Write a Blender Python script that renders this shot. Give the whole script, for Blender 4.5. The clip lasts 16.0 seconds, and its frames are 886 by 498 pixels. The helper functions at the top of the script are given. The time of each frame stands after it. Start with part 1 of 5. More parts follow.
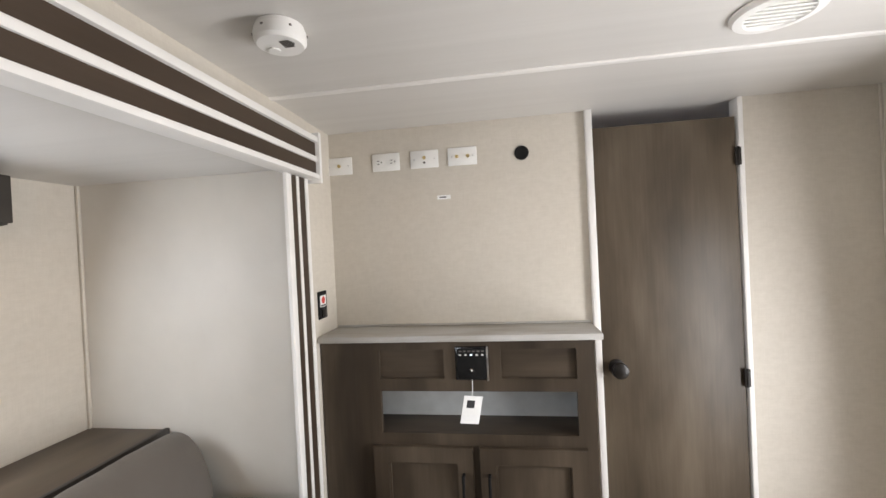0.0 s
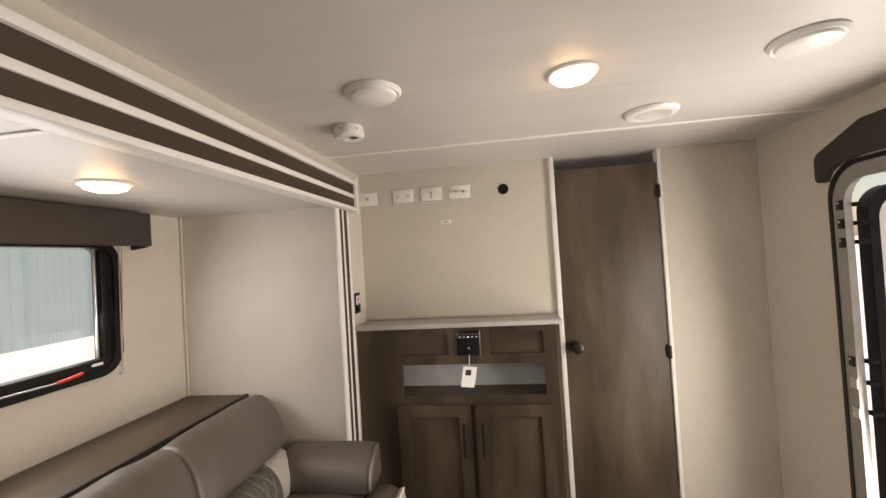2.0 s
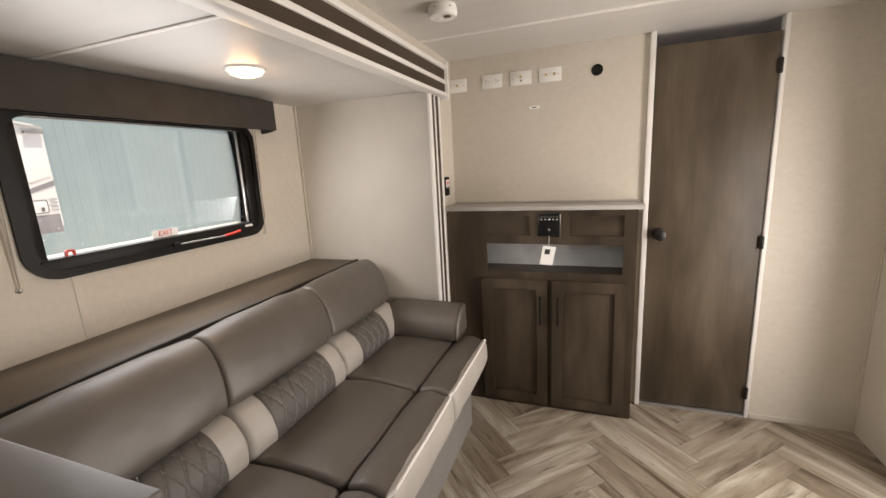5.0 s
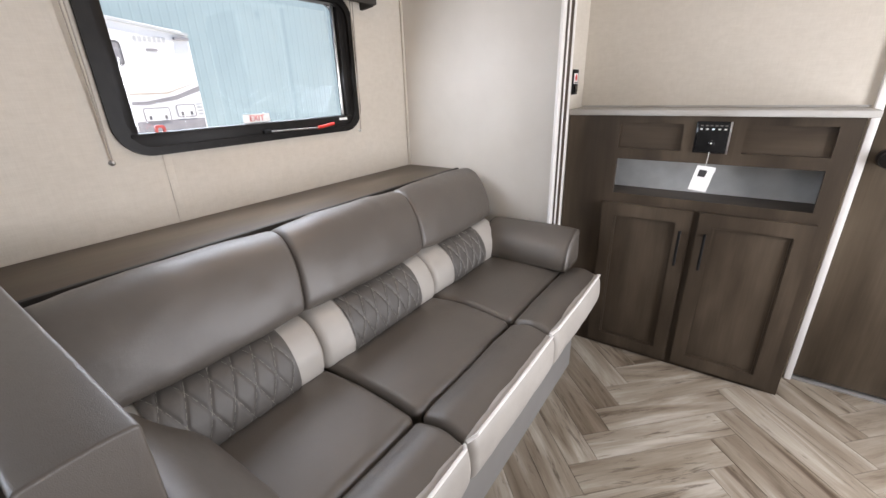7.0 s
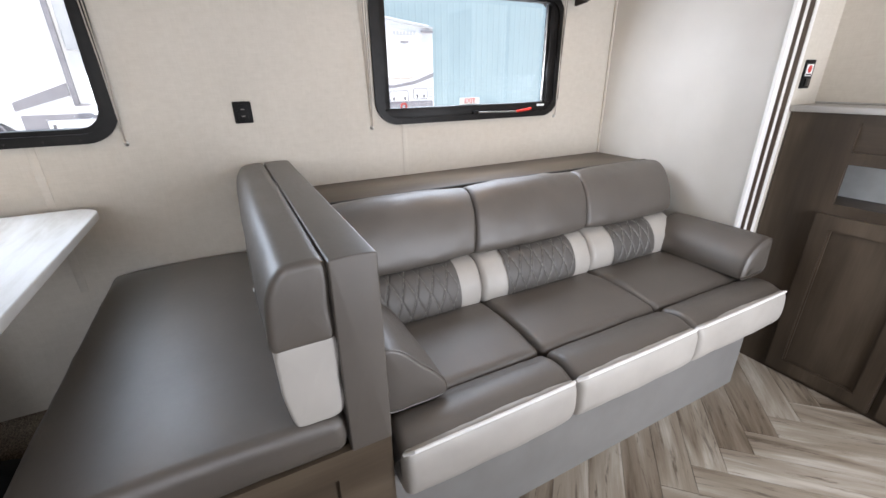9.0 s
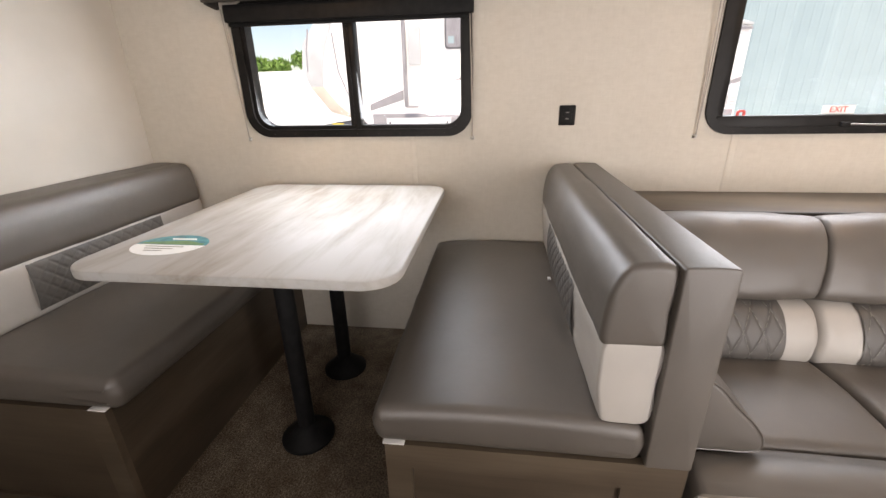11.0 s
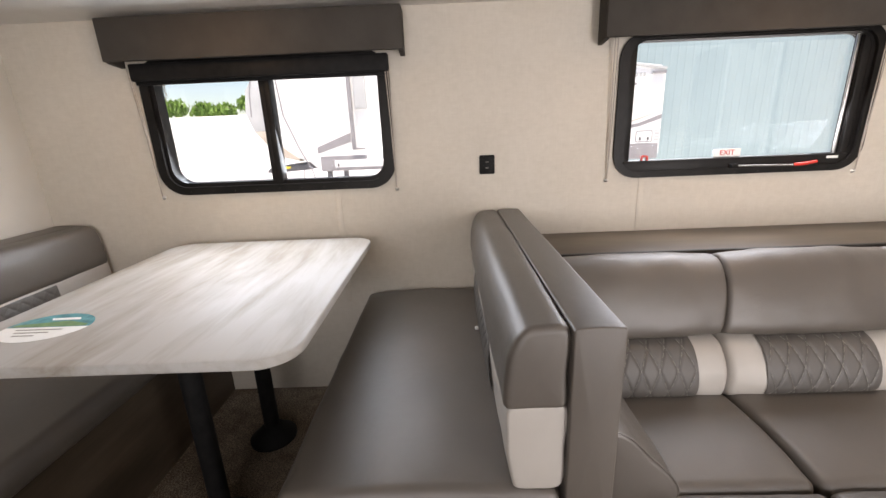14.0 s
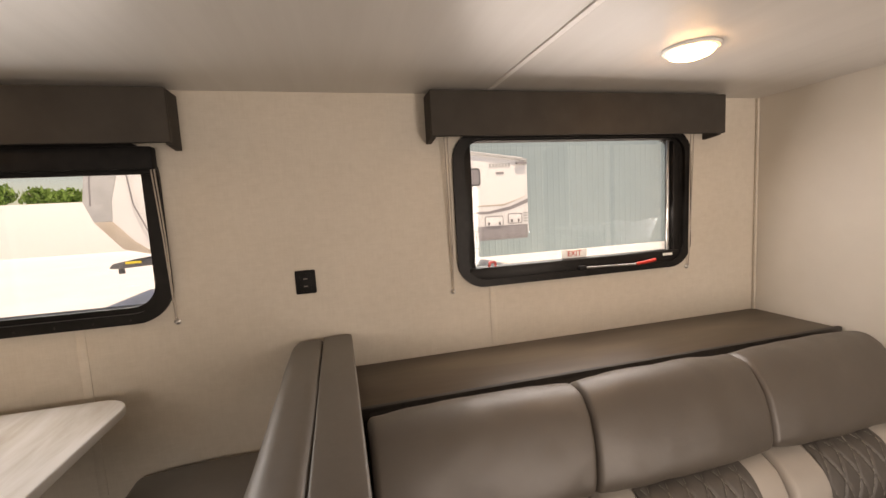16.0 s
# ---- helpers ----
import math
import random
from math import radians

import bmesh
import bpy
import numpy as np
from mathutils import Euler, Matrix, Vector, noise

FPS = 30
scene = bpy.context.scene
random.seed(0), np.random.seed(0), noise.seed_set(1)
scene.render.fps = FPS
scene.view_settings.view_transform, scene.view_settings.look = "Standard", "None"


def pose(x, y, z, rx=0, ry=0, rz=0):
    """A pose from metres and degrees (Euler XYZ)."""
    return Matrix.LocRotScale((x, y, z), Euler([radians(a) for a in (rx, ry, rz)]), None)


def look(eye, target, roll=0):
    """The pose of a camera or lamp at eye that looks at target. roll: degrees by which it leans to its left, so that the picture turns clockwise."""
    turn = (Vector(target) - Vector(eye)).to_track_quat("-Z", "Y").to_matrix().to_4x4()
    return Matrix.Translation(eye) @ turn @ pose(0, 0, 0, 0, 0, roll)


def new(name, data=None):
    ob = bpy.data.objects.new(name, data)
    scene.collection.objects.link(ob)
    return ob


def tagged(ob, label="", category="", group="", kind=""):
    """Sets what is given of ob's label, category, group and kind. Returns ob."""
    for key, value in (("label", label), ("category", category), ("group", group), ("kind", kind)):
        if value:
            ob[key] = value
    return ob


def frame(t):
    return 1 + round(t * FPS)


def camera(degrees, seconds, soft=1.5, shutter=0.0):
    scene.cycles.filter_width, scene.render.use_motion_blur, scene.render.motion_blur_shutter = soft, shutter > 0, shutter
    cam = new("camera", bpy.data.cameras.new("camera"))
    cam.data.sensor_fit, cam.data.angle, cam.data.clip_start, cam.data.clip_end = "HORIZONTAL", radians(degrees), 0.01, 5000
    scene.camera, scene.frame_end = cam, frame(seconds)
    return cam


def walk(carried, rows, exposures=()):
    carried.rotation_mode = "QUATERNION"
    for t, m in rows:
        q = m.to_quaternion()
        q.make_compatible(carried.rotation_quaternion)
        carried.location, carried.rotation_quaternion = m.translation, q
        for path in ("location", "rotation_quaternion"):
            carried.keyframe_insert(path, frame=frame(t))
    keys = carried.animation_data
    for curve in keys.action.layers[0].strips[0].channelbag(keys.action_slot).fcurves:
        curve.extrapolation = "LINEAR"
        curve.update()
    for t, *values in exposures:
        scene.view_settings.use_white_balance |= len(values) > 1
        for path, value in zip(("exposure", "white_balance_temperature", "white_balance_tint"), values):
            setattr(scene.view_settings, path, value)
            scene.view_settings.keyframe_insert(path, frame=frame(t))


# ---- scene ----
cam = camera(94.6, 16.0)
PATH = [
    (0, (0.179, 0.157, 1.492), (-0.115, 2.135, 1.475), -2.8),
    (0.5, (0.196, 0.044, 1.505), (-0.107, 2.021, 1.491), -2.7),
    (1, (0.188, -0.107, 1.506), (-0.107, 1.871, 1.533), -3.2),
    (1.5, (0.179, -0.287, 1.498), (-0.098, 1.694, 1.547), -3.7),
    (2, (0.234, -0.404, 1.497), (-0.047, 1.576, 1.537), -3.5),
    (2.5, (0.325, -0.521, 1.496), (0.011, 1.454, 1.523), -3.1),
    (3, (0.384, -0.615, 1.485), (-0.01, 1.346, 1.467), -2.8),
    (3.5, (0.381, -0.636, 1.455), (-0.106, 1.301, 1.367), -2.8),
    (4, (0.366, -0.643, 1.438), (-0.213, 1.263, 1.257), -3.2),
    (4.2, (0.353, -0.631, 1.436), (-0.249, 1.262, 1.212), -3.3),
    (6.5, (0.121, -0.413, 1.305), (-0.816, 1.218, 0.625), -1.8),
    (7, (0.126, -0.341, 1.278), (-0.953, 1.176, 0.545), -1.8),
    (7.5, (0.298, -0.342, 1.273), (-0.947, 1.021, 0.506), -1.6),
    (8, (0.369, -0.367, 1.272), (-1.017, 0.843, 0.487), -1.5),
    (8.5, (0.379, -0.423, 1.275), (-1.128, 0.634, 0.493), -1.1),
    (9, (0.384, -0.47, 1.282), (-1.262, 0.373, 0.521), -0.9),
    (9.5, (0.378, -0.525, 1.28), (-1.392, 0.051, 0.549), -0.7),
    (10, (0.386, -0.582, 1.28), (-1.456, -0.283, 0.561), -0.7),
    (10.2, (0.386, -0.603, 1.278), (-1.47, -0.407, 0.557), -0.6),
    (12.3, (0.395, -0.766, 1.283), (-1.298, -1.573, 0.588), -2.2),
    (12.5, (0.396, -0.777, 1.283), (-1.28, -1.617, 0.586), -2.1),
    (13, (0.395, -0.781, 1.281), (-1.304, -1.577, 0.59), -2.1),
    (13.5, (0.358, -0.703, 1.285), (-1.477, -1.184, 0.653), -2.4),
    (14, (0.342, -0.557, 1.328), (-1.578, -0.593, 0.769), -2.4),
    (14.5, (0.324, -0.497, 1.328), (-1.633, -0.319, 0.955), -2.7),
    (15, (0.22, -0.45, 1.356), (-1.749, -0.22, 1.091), -2.8),
    (15.5, (0.082, -0.358, 1.38), (-1.883, -0.065, 1.152), -3.0),
    (16, (0.006, -0.282, 1.399), (-1.923, 0.207, 1.195), -3.2),
]
EXPOSURES = [(0.0, 0.18, 7000, 16), (0.5, 0.10, 7500, 17), (1.5, -0.18, 8300, 19), (4.2, -0.15, 8500, 21), (6.3, 0.26, 7000, 18), (7.5, 0.46, 6800, 19), (8.5, 0.48, 6700, 19), (9.0, 0.54, 6500, 17),
             (10.0, 0.49, 7700, 20), (12.5, 0.88, 7100, 22), (13.5, 0.74, 6900, 21), (14.5, 0.19, 8100, 22), (15.5, -0.17, 8800, 24), (16.0, -0.20, 9400, 26)]
walk(cam, [(t, look(eye, target, roll)) for t, eye, target, roll in PATH], EXPOSURES)

# ---- world, sun and daylight ----
world = bpy.data.worlds.new("sky")
scene.world = world
world.use_nodes = True
wn = world.node_tree.nodes
sky = wn.new("ShaderNodeTexSky")
sky.sky_type = "NISHITA"
sky.sun_disc = False
sky.sun_elevation, sky.sun_rotation = radians(72), radians(74)
world.node_tree.links.new(sky.outputs[0], wn["Background"].inputs[0])
wn["Background"].inputs[1].default_value = 0.15

sun = new("sun", bpy.data.lights.new("sun", "SUN"))
sun.data.energy, sun.data.angle, sun.data.color = 5.0, radians(0.5), (1.0, 0.95, 0.88)
sun.matrix_world = look((0, 0, 0), (-0.42, -0.12, -1.35))


def daylight(name, eye, target, w, h, watts, colour):
    d = bpy.data.lights.new(name, "AREA")
    d.shape, d.size, d.size_y, d.energy, d.color = "RECTANGLE", w, h, watts, colour
    ob = new(name, d)
    ob.matrix_world = look(eye, target)
    return ob


daylight("daylight_window_table", (-1.364, -1.26, 1.34), (0, -1.26, 0.9), 0.84, 0.34, 9.5, (0.72, 0.87, 1.0))
daylight("daylight_window_sofa", (-1.364, 0.6, 1.38), (0, 0.6, 0.7), 0.80, 0.42, 9.5, (0.76, 0.88, 1.0))
daylight("daylight_entry", (1.60, 0.95, 1.0), (0, 0.5, 0.8), 0.60, 1.2, 38, (0.86, 0.94, 1.0))
daylight("daylight_kitchen_window", (1.545, -1.05, 1.22), (0, -1.25, 1.1), 0.84, 0.36, 12, (0.88, 0.95, 1.0))

# ---- materials ----


class Nodes:
    """A small builder for node materials."""

    def __init__(self, name):
        self.m = bpy.data.materials.new(name)
        self.m.use_nodes = True
        self.t = self.m.node_tree
        self.n = self.t.nodes
        self.b = self.n["Principled BSDF"]

    def add(self, kind, **inputs):
        node = self.n.new(kind)
        for key, value in inputs.items():
            self.put(node.inputs[key.replace("_", " ")], value)
        return node

    def put(self, socket, value):
        if hasattr(value, "is_output"):
            self.t.links.new(value, socket)
        else:
            socket.default_value = value

    def coords(self, scale=(1, 1, 1), rot=(0, 0, 0), shift=None):
        tc = self.n.new("ShaderNodeTexCoord")
        mp = self.n.new("ShaderNodeMapping")
        mp.inputs["Scale"].default_value = scale
        mp.inputs["Rotation"].default_value = rot
        out = tc.outputs["Object"]
        if shift is not None:
            add = self.n.new("ShaderNodeVectorMath")
            self.put(add.inputs[0], out)
            self.put(add.inputs[1], shift)
            out = add.outputs[0]
        self.put(mp.inputs[0], out)
        return mp.outputs[0]

    def noise(self, vec, scale, detail=4.0, rough=0.55, warp=0.0):
        nd = self.add("ShaderNodeTexNoise", Vector=vec, Scale=scale, Detail=detail, Roughness=rough, Distortion=warp)
        return nd.outputs["Fac"]

    def ramp(self, fac, stops):
        r = self.n.new("ShaderNodeValToRGB")
        el = r.color_ramp.elements
        while len(el) < len(stops):
            el.new(0.5)
        for e, (p, c) in zip(el, stops):
            e.position, e.color = p, (*c, 1.0)
        self.put(r.inputs[0], fac)
        return r.outputs[0]

    def mix(self, a, b, fac, mode="MIX"):
        mx = self.n.new("ShaderNodeMix")
        mx.data_type, mx.blend_type = "RGBA", mode
        self.put(mx.inputs[0], fac)
        for sock, value in ((mx.inputs[6], a), (mx.inputs[7], b)):
            self.put(sock, (*value, 1.0) if isinstance(value, tuple) and len(value) == 3 else value)
        return mx.outputs[2]

    def math(self, op, a, b=0.0):
        nd = self.n.new("ShaderNodeMath")
        nd.operation = op
        self.put(nd.inputs[0], a)
        self.put(nd.inputs[1], b)
        return nd.outputs[0]

    def bump(self, height, strength=0.2, dist=0.002):
        bp = self.add("ShaderNodeBump", Strength=strength, Distance=dist, Height=height)
        self.put(self.b.inputs["Normal"], bp.outputs[0])

    def done(self, colour, rough=0.5, metal=0.0, spec=0.5):
        self.put(self.b.inputs["Base Color"], (*colour, 1.0) if isinstance(colour, tuple) else colour)
        self.put(self.b.inputs["Roughness"], rough)
        self.b.inputs["Metallic"].default_value = metal
        self.b.inputs["Specular IOR Level"].default_value = spec
        return self.m


def mottled(name, c1, c2, scale=8.0, rough=0.5, metal=0.0, fine=400.0, bump=0.15, dist=0.001, spec=0.5):
    k = Nodes(name)
    v = k.coords()
    big = k.noise(v, scale)
    col = k.ramp(big, [(0.3, c1), (0.7, c2)])
    small = k.noise(v, fine, 2.0)
    k.bump(small, bump, dist)
    r = k.math("MULTIPLY_ADD", big, 0.12)
    k.n[-1].inputs[2].default_value = rough - 0.06
    return k.done(col, r, metal, spec)


def wall_paper(name, light, dark):
    """Linen-look vinyl wallpaper: fine crossing threads over soft, cloudy blotches."""
    k = Nodes(name)
    v = k.coords()
    cloud = k.noise(v, 3.0, 5.0, 0.6)
    th1 = k.noise(k.coords((14, 14, 420)), 1.0, 3.0, 0.6)
    th2 = k.noise(k.coords((420, 420, 14)), 1.0, 3.0, 0.6)
    threads = k.math("ADD", k.math("MULTIPLY", th1, 0.5), k.math("MULTIPLY", th2, 0.5))
    patch = k.noise(k.coords((30, 30, 45)), 1.0, 4.0, 0.7)
    f = k.math("ADD", k.math("MULTIPLY", threads, 0.45), k.math("ADD", k.math("MULTIPLY", cloud, 0.25), k.math("MULTIPLY", patch, 0.3)))
    col = k.ramp(f, [(0.36, dark), (0.6, light)])
    k.bump(threads, 0.12, 0.001)
    return k.done(col, 0.62, 0.0, 0.35)


def ceiling_board(name):
    """White-washed ceiling panel with faint streaks across the trailer."""
    k = Nodes(name)
    st = k.noise(k.coords((0.8, 13, 13)), 1.0, 4.0, 0.6, 0.5)
    fine = k.noise(k.coords((4, 160, 160)), 1.0, 3.0)
    f = k.math("ADD", k.math("MULTIPLY", st, 0.85), k.math("MULTIPLY", fine, 0.15))
    col = k.ramp(f, [(0.30, (0.57, 0.55, 0.52)), (0.66, (0.62, 0.60, 0.57))])
    k.bump(fine, 0.06, 0.001)
    return k.done(col, 0.42, 0.0, 0.5)


def cabinet_wood(name, dark, mid, light, along="z"):
    """Grey-brown printed maple: cloudy figure drawn out along the grain."""
    k = Nodes(name)
    s = {"z": (7, 7, 1.7), "x": (1.7, 7, 7), "y": (7, 1.7, 7)}[along]
    fs = {"z": (160, 160, 5), "x": (5, 160, 160), "y": (160, 5, 160)}[along]
    rnd = k.n.new("ShaderNodeObjectInfo").outputs["Random"]
    off = k.math("MULTIPLY", rnd, 17.0)
    fig = k.noise(k.coords(s, shift=off), 1.0, 3.5, 0.5, 0.25)
    grain = k.noise(k.coords(fs, shift=off), 1.0, 3.0, 0.6)
    f = k.math("ADD", k.math("MULTIPLY", fig, 0.85), k.math("MULTIPLY", grain, 0.15))
    col = k.ramp(f, [(0.28, dark), (0.5, mid), (0.74, light)])
    k.bump(grain, 0.1, 0.0008)
    return k.done(col, 0.45, 0.0, 0.4)


def marble_laminate(name):
    """Pale marble print: long soft grey-beige streaks on a slant."""
    k = Nodes(name)
    flow = k.noise(k.coords((1.6, 7.0, 7.0), (0, 0, radians(24))), 1.0, 5.0, 0.55, 0.5)
    vein = k.noise(k.coords((3.0, 24.0, 24.0), (0, 0, radians(21))), 1.0, 5.0, 0.6, 0.9)
    cloud = k.noise(k.coords((3, 3, 3)), 1.0, 3.0)
    f = k.math("ADD", k.math("MULTIPLY", flow, 0.55), k.math("ADD", k.math("MULTIPLY", vein, 0.25), k.math("MULTIPLY", cloud, 0.2)))
    col = k.ramp(f, [(0.37, (0.27, 0.23, 0.185)), (0.46, (0.385, 0.36, 0.325)), (0.56, (0.465, 0.455, 0.435))])
    return k.done(col, 0.52, 0.0, 0.28)


def plank_vinyl(name):
    """Printed weathered-oak vinyl: each plank has its own tone and streaks along its length."""
    k = Nodes(name)
    rnd = k.n.new("ShaderNodeObjectInfo").outputs["Random"]
    off = k.math("MULTIPLY", rnd, 43.0)
    long = k.noise(k.coords((1.3, 10.5, 1), shift=off), 1.0, 5.0, 0.56, 0.7)
    fine = k.noise(k.coords((9, 210, 1), shift=off), 1.0, 4.0, 0.7)
    dark = k.noise(k.coords((2.6, 26, 1), shift=off), 1.2, 7.0, 0.68, 1.4)
    base = k.ramp(k.math("ADD", k.math("MULTIPLY", long, 0.86), k.math("MULTIPLY", fine, 0.14)),
                  [(0.35, (0.15, 0.112, 0.08)), (0.44, (0.33, 0.275, 0.215)), (0.54, (0.45, 0.395, 0.325)), (0.66, (0.68, 0.64, 0.575))])
    cracks = k.ramp(dark, [(0.34, (0.24, 0.20, 0.17)), (0.43, (1, 1, 1))])
    tone = k.ramp(rnd, [(0.0, (0.62, 0.58, 0.54)), (0.5, (0.77, 0.75, 0.72)), (1.0, (0.88, 0.87, 0.86))])
    col = k.mix(k.mix(base, cracks, 0.75, "MULTIPLY"), tone, 1.0, "MULTIPLY")
    k.bump(fine, 0.12, 0.0008)
    return k.done(col, 0.40, 0.0, 0.4)


def leatherette(name, c1, c2, rough=0.47):
    k = Nodes(name)
    v = k.coords()
    big = k.noise(v, 5.0, 3.0)
    vo = k.add("ShaderNodeTexVoronoi", Vector=v, Scale=900.0)
    fine = k.noise(v, 60.0, 3.0)
    crease = k.noise(k.coords((7, 7, 7)), 2.2, 5.0, 0.65, 1.2)
    h = k.math("ADD", k.math("MULTIPLY", vo.outputs["Distance"], 0.25), k.math("ADD", k.math("MULTIPLY", fine, 0.5), k.math("MULTIPLY", crease, 0.5)))
    k.bump(h, 0.35, 0.0022)
    col = k.ramp(big, [(0.3, c1), (0.7, c2)])
    rr = k.math("MULTIPLY_ADD", fine, 0.1)
    k.n[-1].inputs[2].default_value = rough - 0.05
    return k.done(col, rr, 0.0, 1.0)


def emitter(name, colour, strength):
    k = Nodes(name)
    k.b.inputs["Base Color"].default_value = (0.8, 0.8, 0.8, 1)
    k.b.inputs["Emission Color"].default_value = (*colour, 1)
    k.b.inputs["Emission Strength"].default_value = strength
    return k.m


def clear_glass(name, tint=(0.97, 0.99, 0.99)):
    k = Nodes(name)
    k.n.remove(k.b)
    tr = k.add("ShaderNodeBsdfTransparent", Color=(*tint, 1))
    gl = k.add("ShaderNodeBsdfGlossy", Roughness=0.02)
    fr = k.add("ShaderNodeFresnel", IOR=1.45)
    mx = k.n.new("ShaderNodeMixShader")
    k.put(mx.inputs[0], fr.outputs[0])
    k.put(mx.inputs[1], tr.outputs[0])
    k.put(mx.inputs[2], gl.outputs[0])
    k.put(k.n["Material Output"].inputs[0], mx.outputs[0])
    return k.m


M_WALL = wall_paper("linen_wallpaper", (0.62, 0.572, 0.498), (0.535, 0.488, 0.416))
M_SMOOTH = mottled("smooth_pale_panel", (0.61, 0.578, 0.522), (0.655, 0.622, 0.565), 5, 0.46, fine=300, bump=0.06, spec=0.35)
M_CEIL = ceiling_board("whitewashed_ceiling")
M_TRIM = mottled("white_trim", (0.76, 0.74, 0.71), (0.82, 0.80, 0.77), 9, 0.4, bump=0.04)
M_STRIPE = cabinet_wood("dark_stripe", (0.036, 0.0225, 0.0135), (0.047, 0.030, 0.0185), (0.060, 0.040, 0.026), "y")
M_WOOD = cabinet_wood("greybrown_maple", (0.027, 0.0185, 0.0115), (0.057, 0.041, 0.0275), (0.106, 0.080, 0.056))
M_WOODX = cabinet_wood("greybrown_maple_across", (0.027, 0.0185, 0.0115), (0.057, 0.041, 0.0275), (0.106, 0.080, 0.056), "x")
M_WOODY = cabinet_wood("greybrown_maple_lengthwise", (0.027, 0.0185, 0.0115), (0.057, 0.041, 0.0275), (0.106, 0.080, 0.056), "y")
M_DOORWOOD = cabinet_wood("greybrown_maple_door", (0.040, 0.028, 0.0175), (0.082, 0.061, 0.041), (0.140, 0.108, 0.076))
M_LEDGEWOOD = cabinet_wood("greybrown_maple_ledge", (0.045, 0.031, 0.020), (0.085, 0.062, 0.042), (0.140, 0.106, 0.074), "y")
M_DARKWOOD = cabinet_wood("dark_walnut", (0.03, 0.016, 0.012), (0.05, 0.03, 0.022), (0.08, 0.05, 0.04))
M_MARBLE = marble_laminate("marble_laminate")
M_PLANK = plank_vinyl("weathered_oak_vinyl")
M_JOINT = mottled("plank_joint", (0.16, 0.125, 0.10), (0.22, 0.18, 0.145), 20, 0.6)
M_GREY = leatherette("grey_leatherette", (0.083, 0.0695, 0.057), (0.098, 0.083, 0.069))
M_BAND = leatherette("pale_leatherette", (0.37, 0.34, 0.305), (0.44, 0.41, 0.37), 0.56)
M_QUILT = leatherette("quilted_grey", (0.064, 0.056, 0.048), (0.078, 0.069, 0.060), 0.6)
M_STITCH = mottled("stitching_thread", (0.26, 0.245, 0.22), (0.33, 0.31, 0.28), 200, 0.7)
M_PIPING = mottled("white_piping", (0.76, 0.74, 0.71), (0.82, 0.80, 0.77), 30, 0.5)
M_GAPEDGE = mottled("gap_shade_and_dark_edge", (0.03, 0.026, 0.024), (0.05, 0.045, 0.04), 30, 0.7)
M_BASE = mottled("grey_vinyl_base", (0.21, 0.20, 0.19), (0.25, 0.24, 0.228), 6, 0.55, fine=700)
M_BLACK = mottled("black_plastic", (0.008, 0.008, 0.008), (0.015, 0.0145, 0.0145), 30, 0.55, fine=600, bump=0.08, spec=0.12)
M_GLOSSBLACK = mottled("gloss_black", (0.008, 0.008, 0.009), (0.014, 0.014, 0.015), 20, 0.15, bump=0.02)
M_FRAME = mottled("black_window_frame", (0.008, 0.0075, 0.007), (0.016, 0.0145, 0.0135), 18, 0.42, fine=500, bump=0.06, spec=0.16)
M_VALANCE = mottled("charcoal_fabric", (0.050, 0.044, 0.038), (0.064, 0.057, 0.050), 10, 0.8, fine=800, bump=0.4, spec=0.2)
M_WHITEPL = mottled("white_plastic", (0.78, 0.77, 0.74), (0.84, 0.83, 0.80), 12, 0.38, bump=0.03)
M_SLOT = mottled("socket_slot", (0.10, 0.09, 0.08), (0.16, 0.15, 0.14), 60, 0.5)
M_STEEL = mottled("brushed_steel", (0.55, 0.54, 0.52), (0.68, 0.67, 0.65), 30, 0.32, 1.0)
M_BRASS = mottled("brass", (0.60, 0.45, 0.20), (0.72, 0.56, 0.28), 60, 0.3, 1.0)
M_ALU = mottled("painted_aluminium", (0.29, 0.28, 0.26), (0.36, 0.35, 0.33), 14, 0.4, 0.3)
M_BRONZE = mottled("oiled_bronze", (0.010, 0.008, 0.007), (0.02, 0.016, 0.013), 40, 0.38, 0.2, spec=0.4)
M_RED = mottled("red_plastic", (0.55, 0.03, 0.02), (0.65, 0.05, 0.035), 40, 0.4)
M_CORD = mottled("beige_cord", (0.33, 0.29, 0.25), (0.42, 0.38, 0.33), 200, 0.8)
M_PAPER = mottled("white_card", (0.82, 0.82, 0.80), (0.87, 0.87, 0.85), 40, 0.6, bump=0.03)
M_INK = mottled("dark_ink", (0.02, 0.02, 0.022), (0.035, 0.035, 0.037), 90, 0.6)
M_TEAL = mottled("teal_print", (0.02, 0.16, 0.19), (0.10, 0.38, 0.42), 60, 0.4)
M_GREEN = mottled("green_print", (0.10, 0.22, 0.10), (0.20, 0.33, 0.14), 60, 0.4)
M_NICHE = mottled("niche_liner", (0.45, 0.455, 0.445), (0.56, 0.565, 0.555), 12, 0.5)
M_LAMP = emitter("warm_lens", (1.0, 0.66, 0.34), 30.0)
M_LENS = mottled("frosted_lens", (0.78, 0.77, 0.75), (0.84, 0.83, 0.81), 10, 0.3, bump=0.02)
M_GLOW = emitter("display_blue", (0.6, 0.8, 1.0), 1.2)
M_GLASS = clear_glass("window_glass")


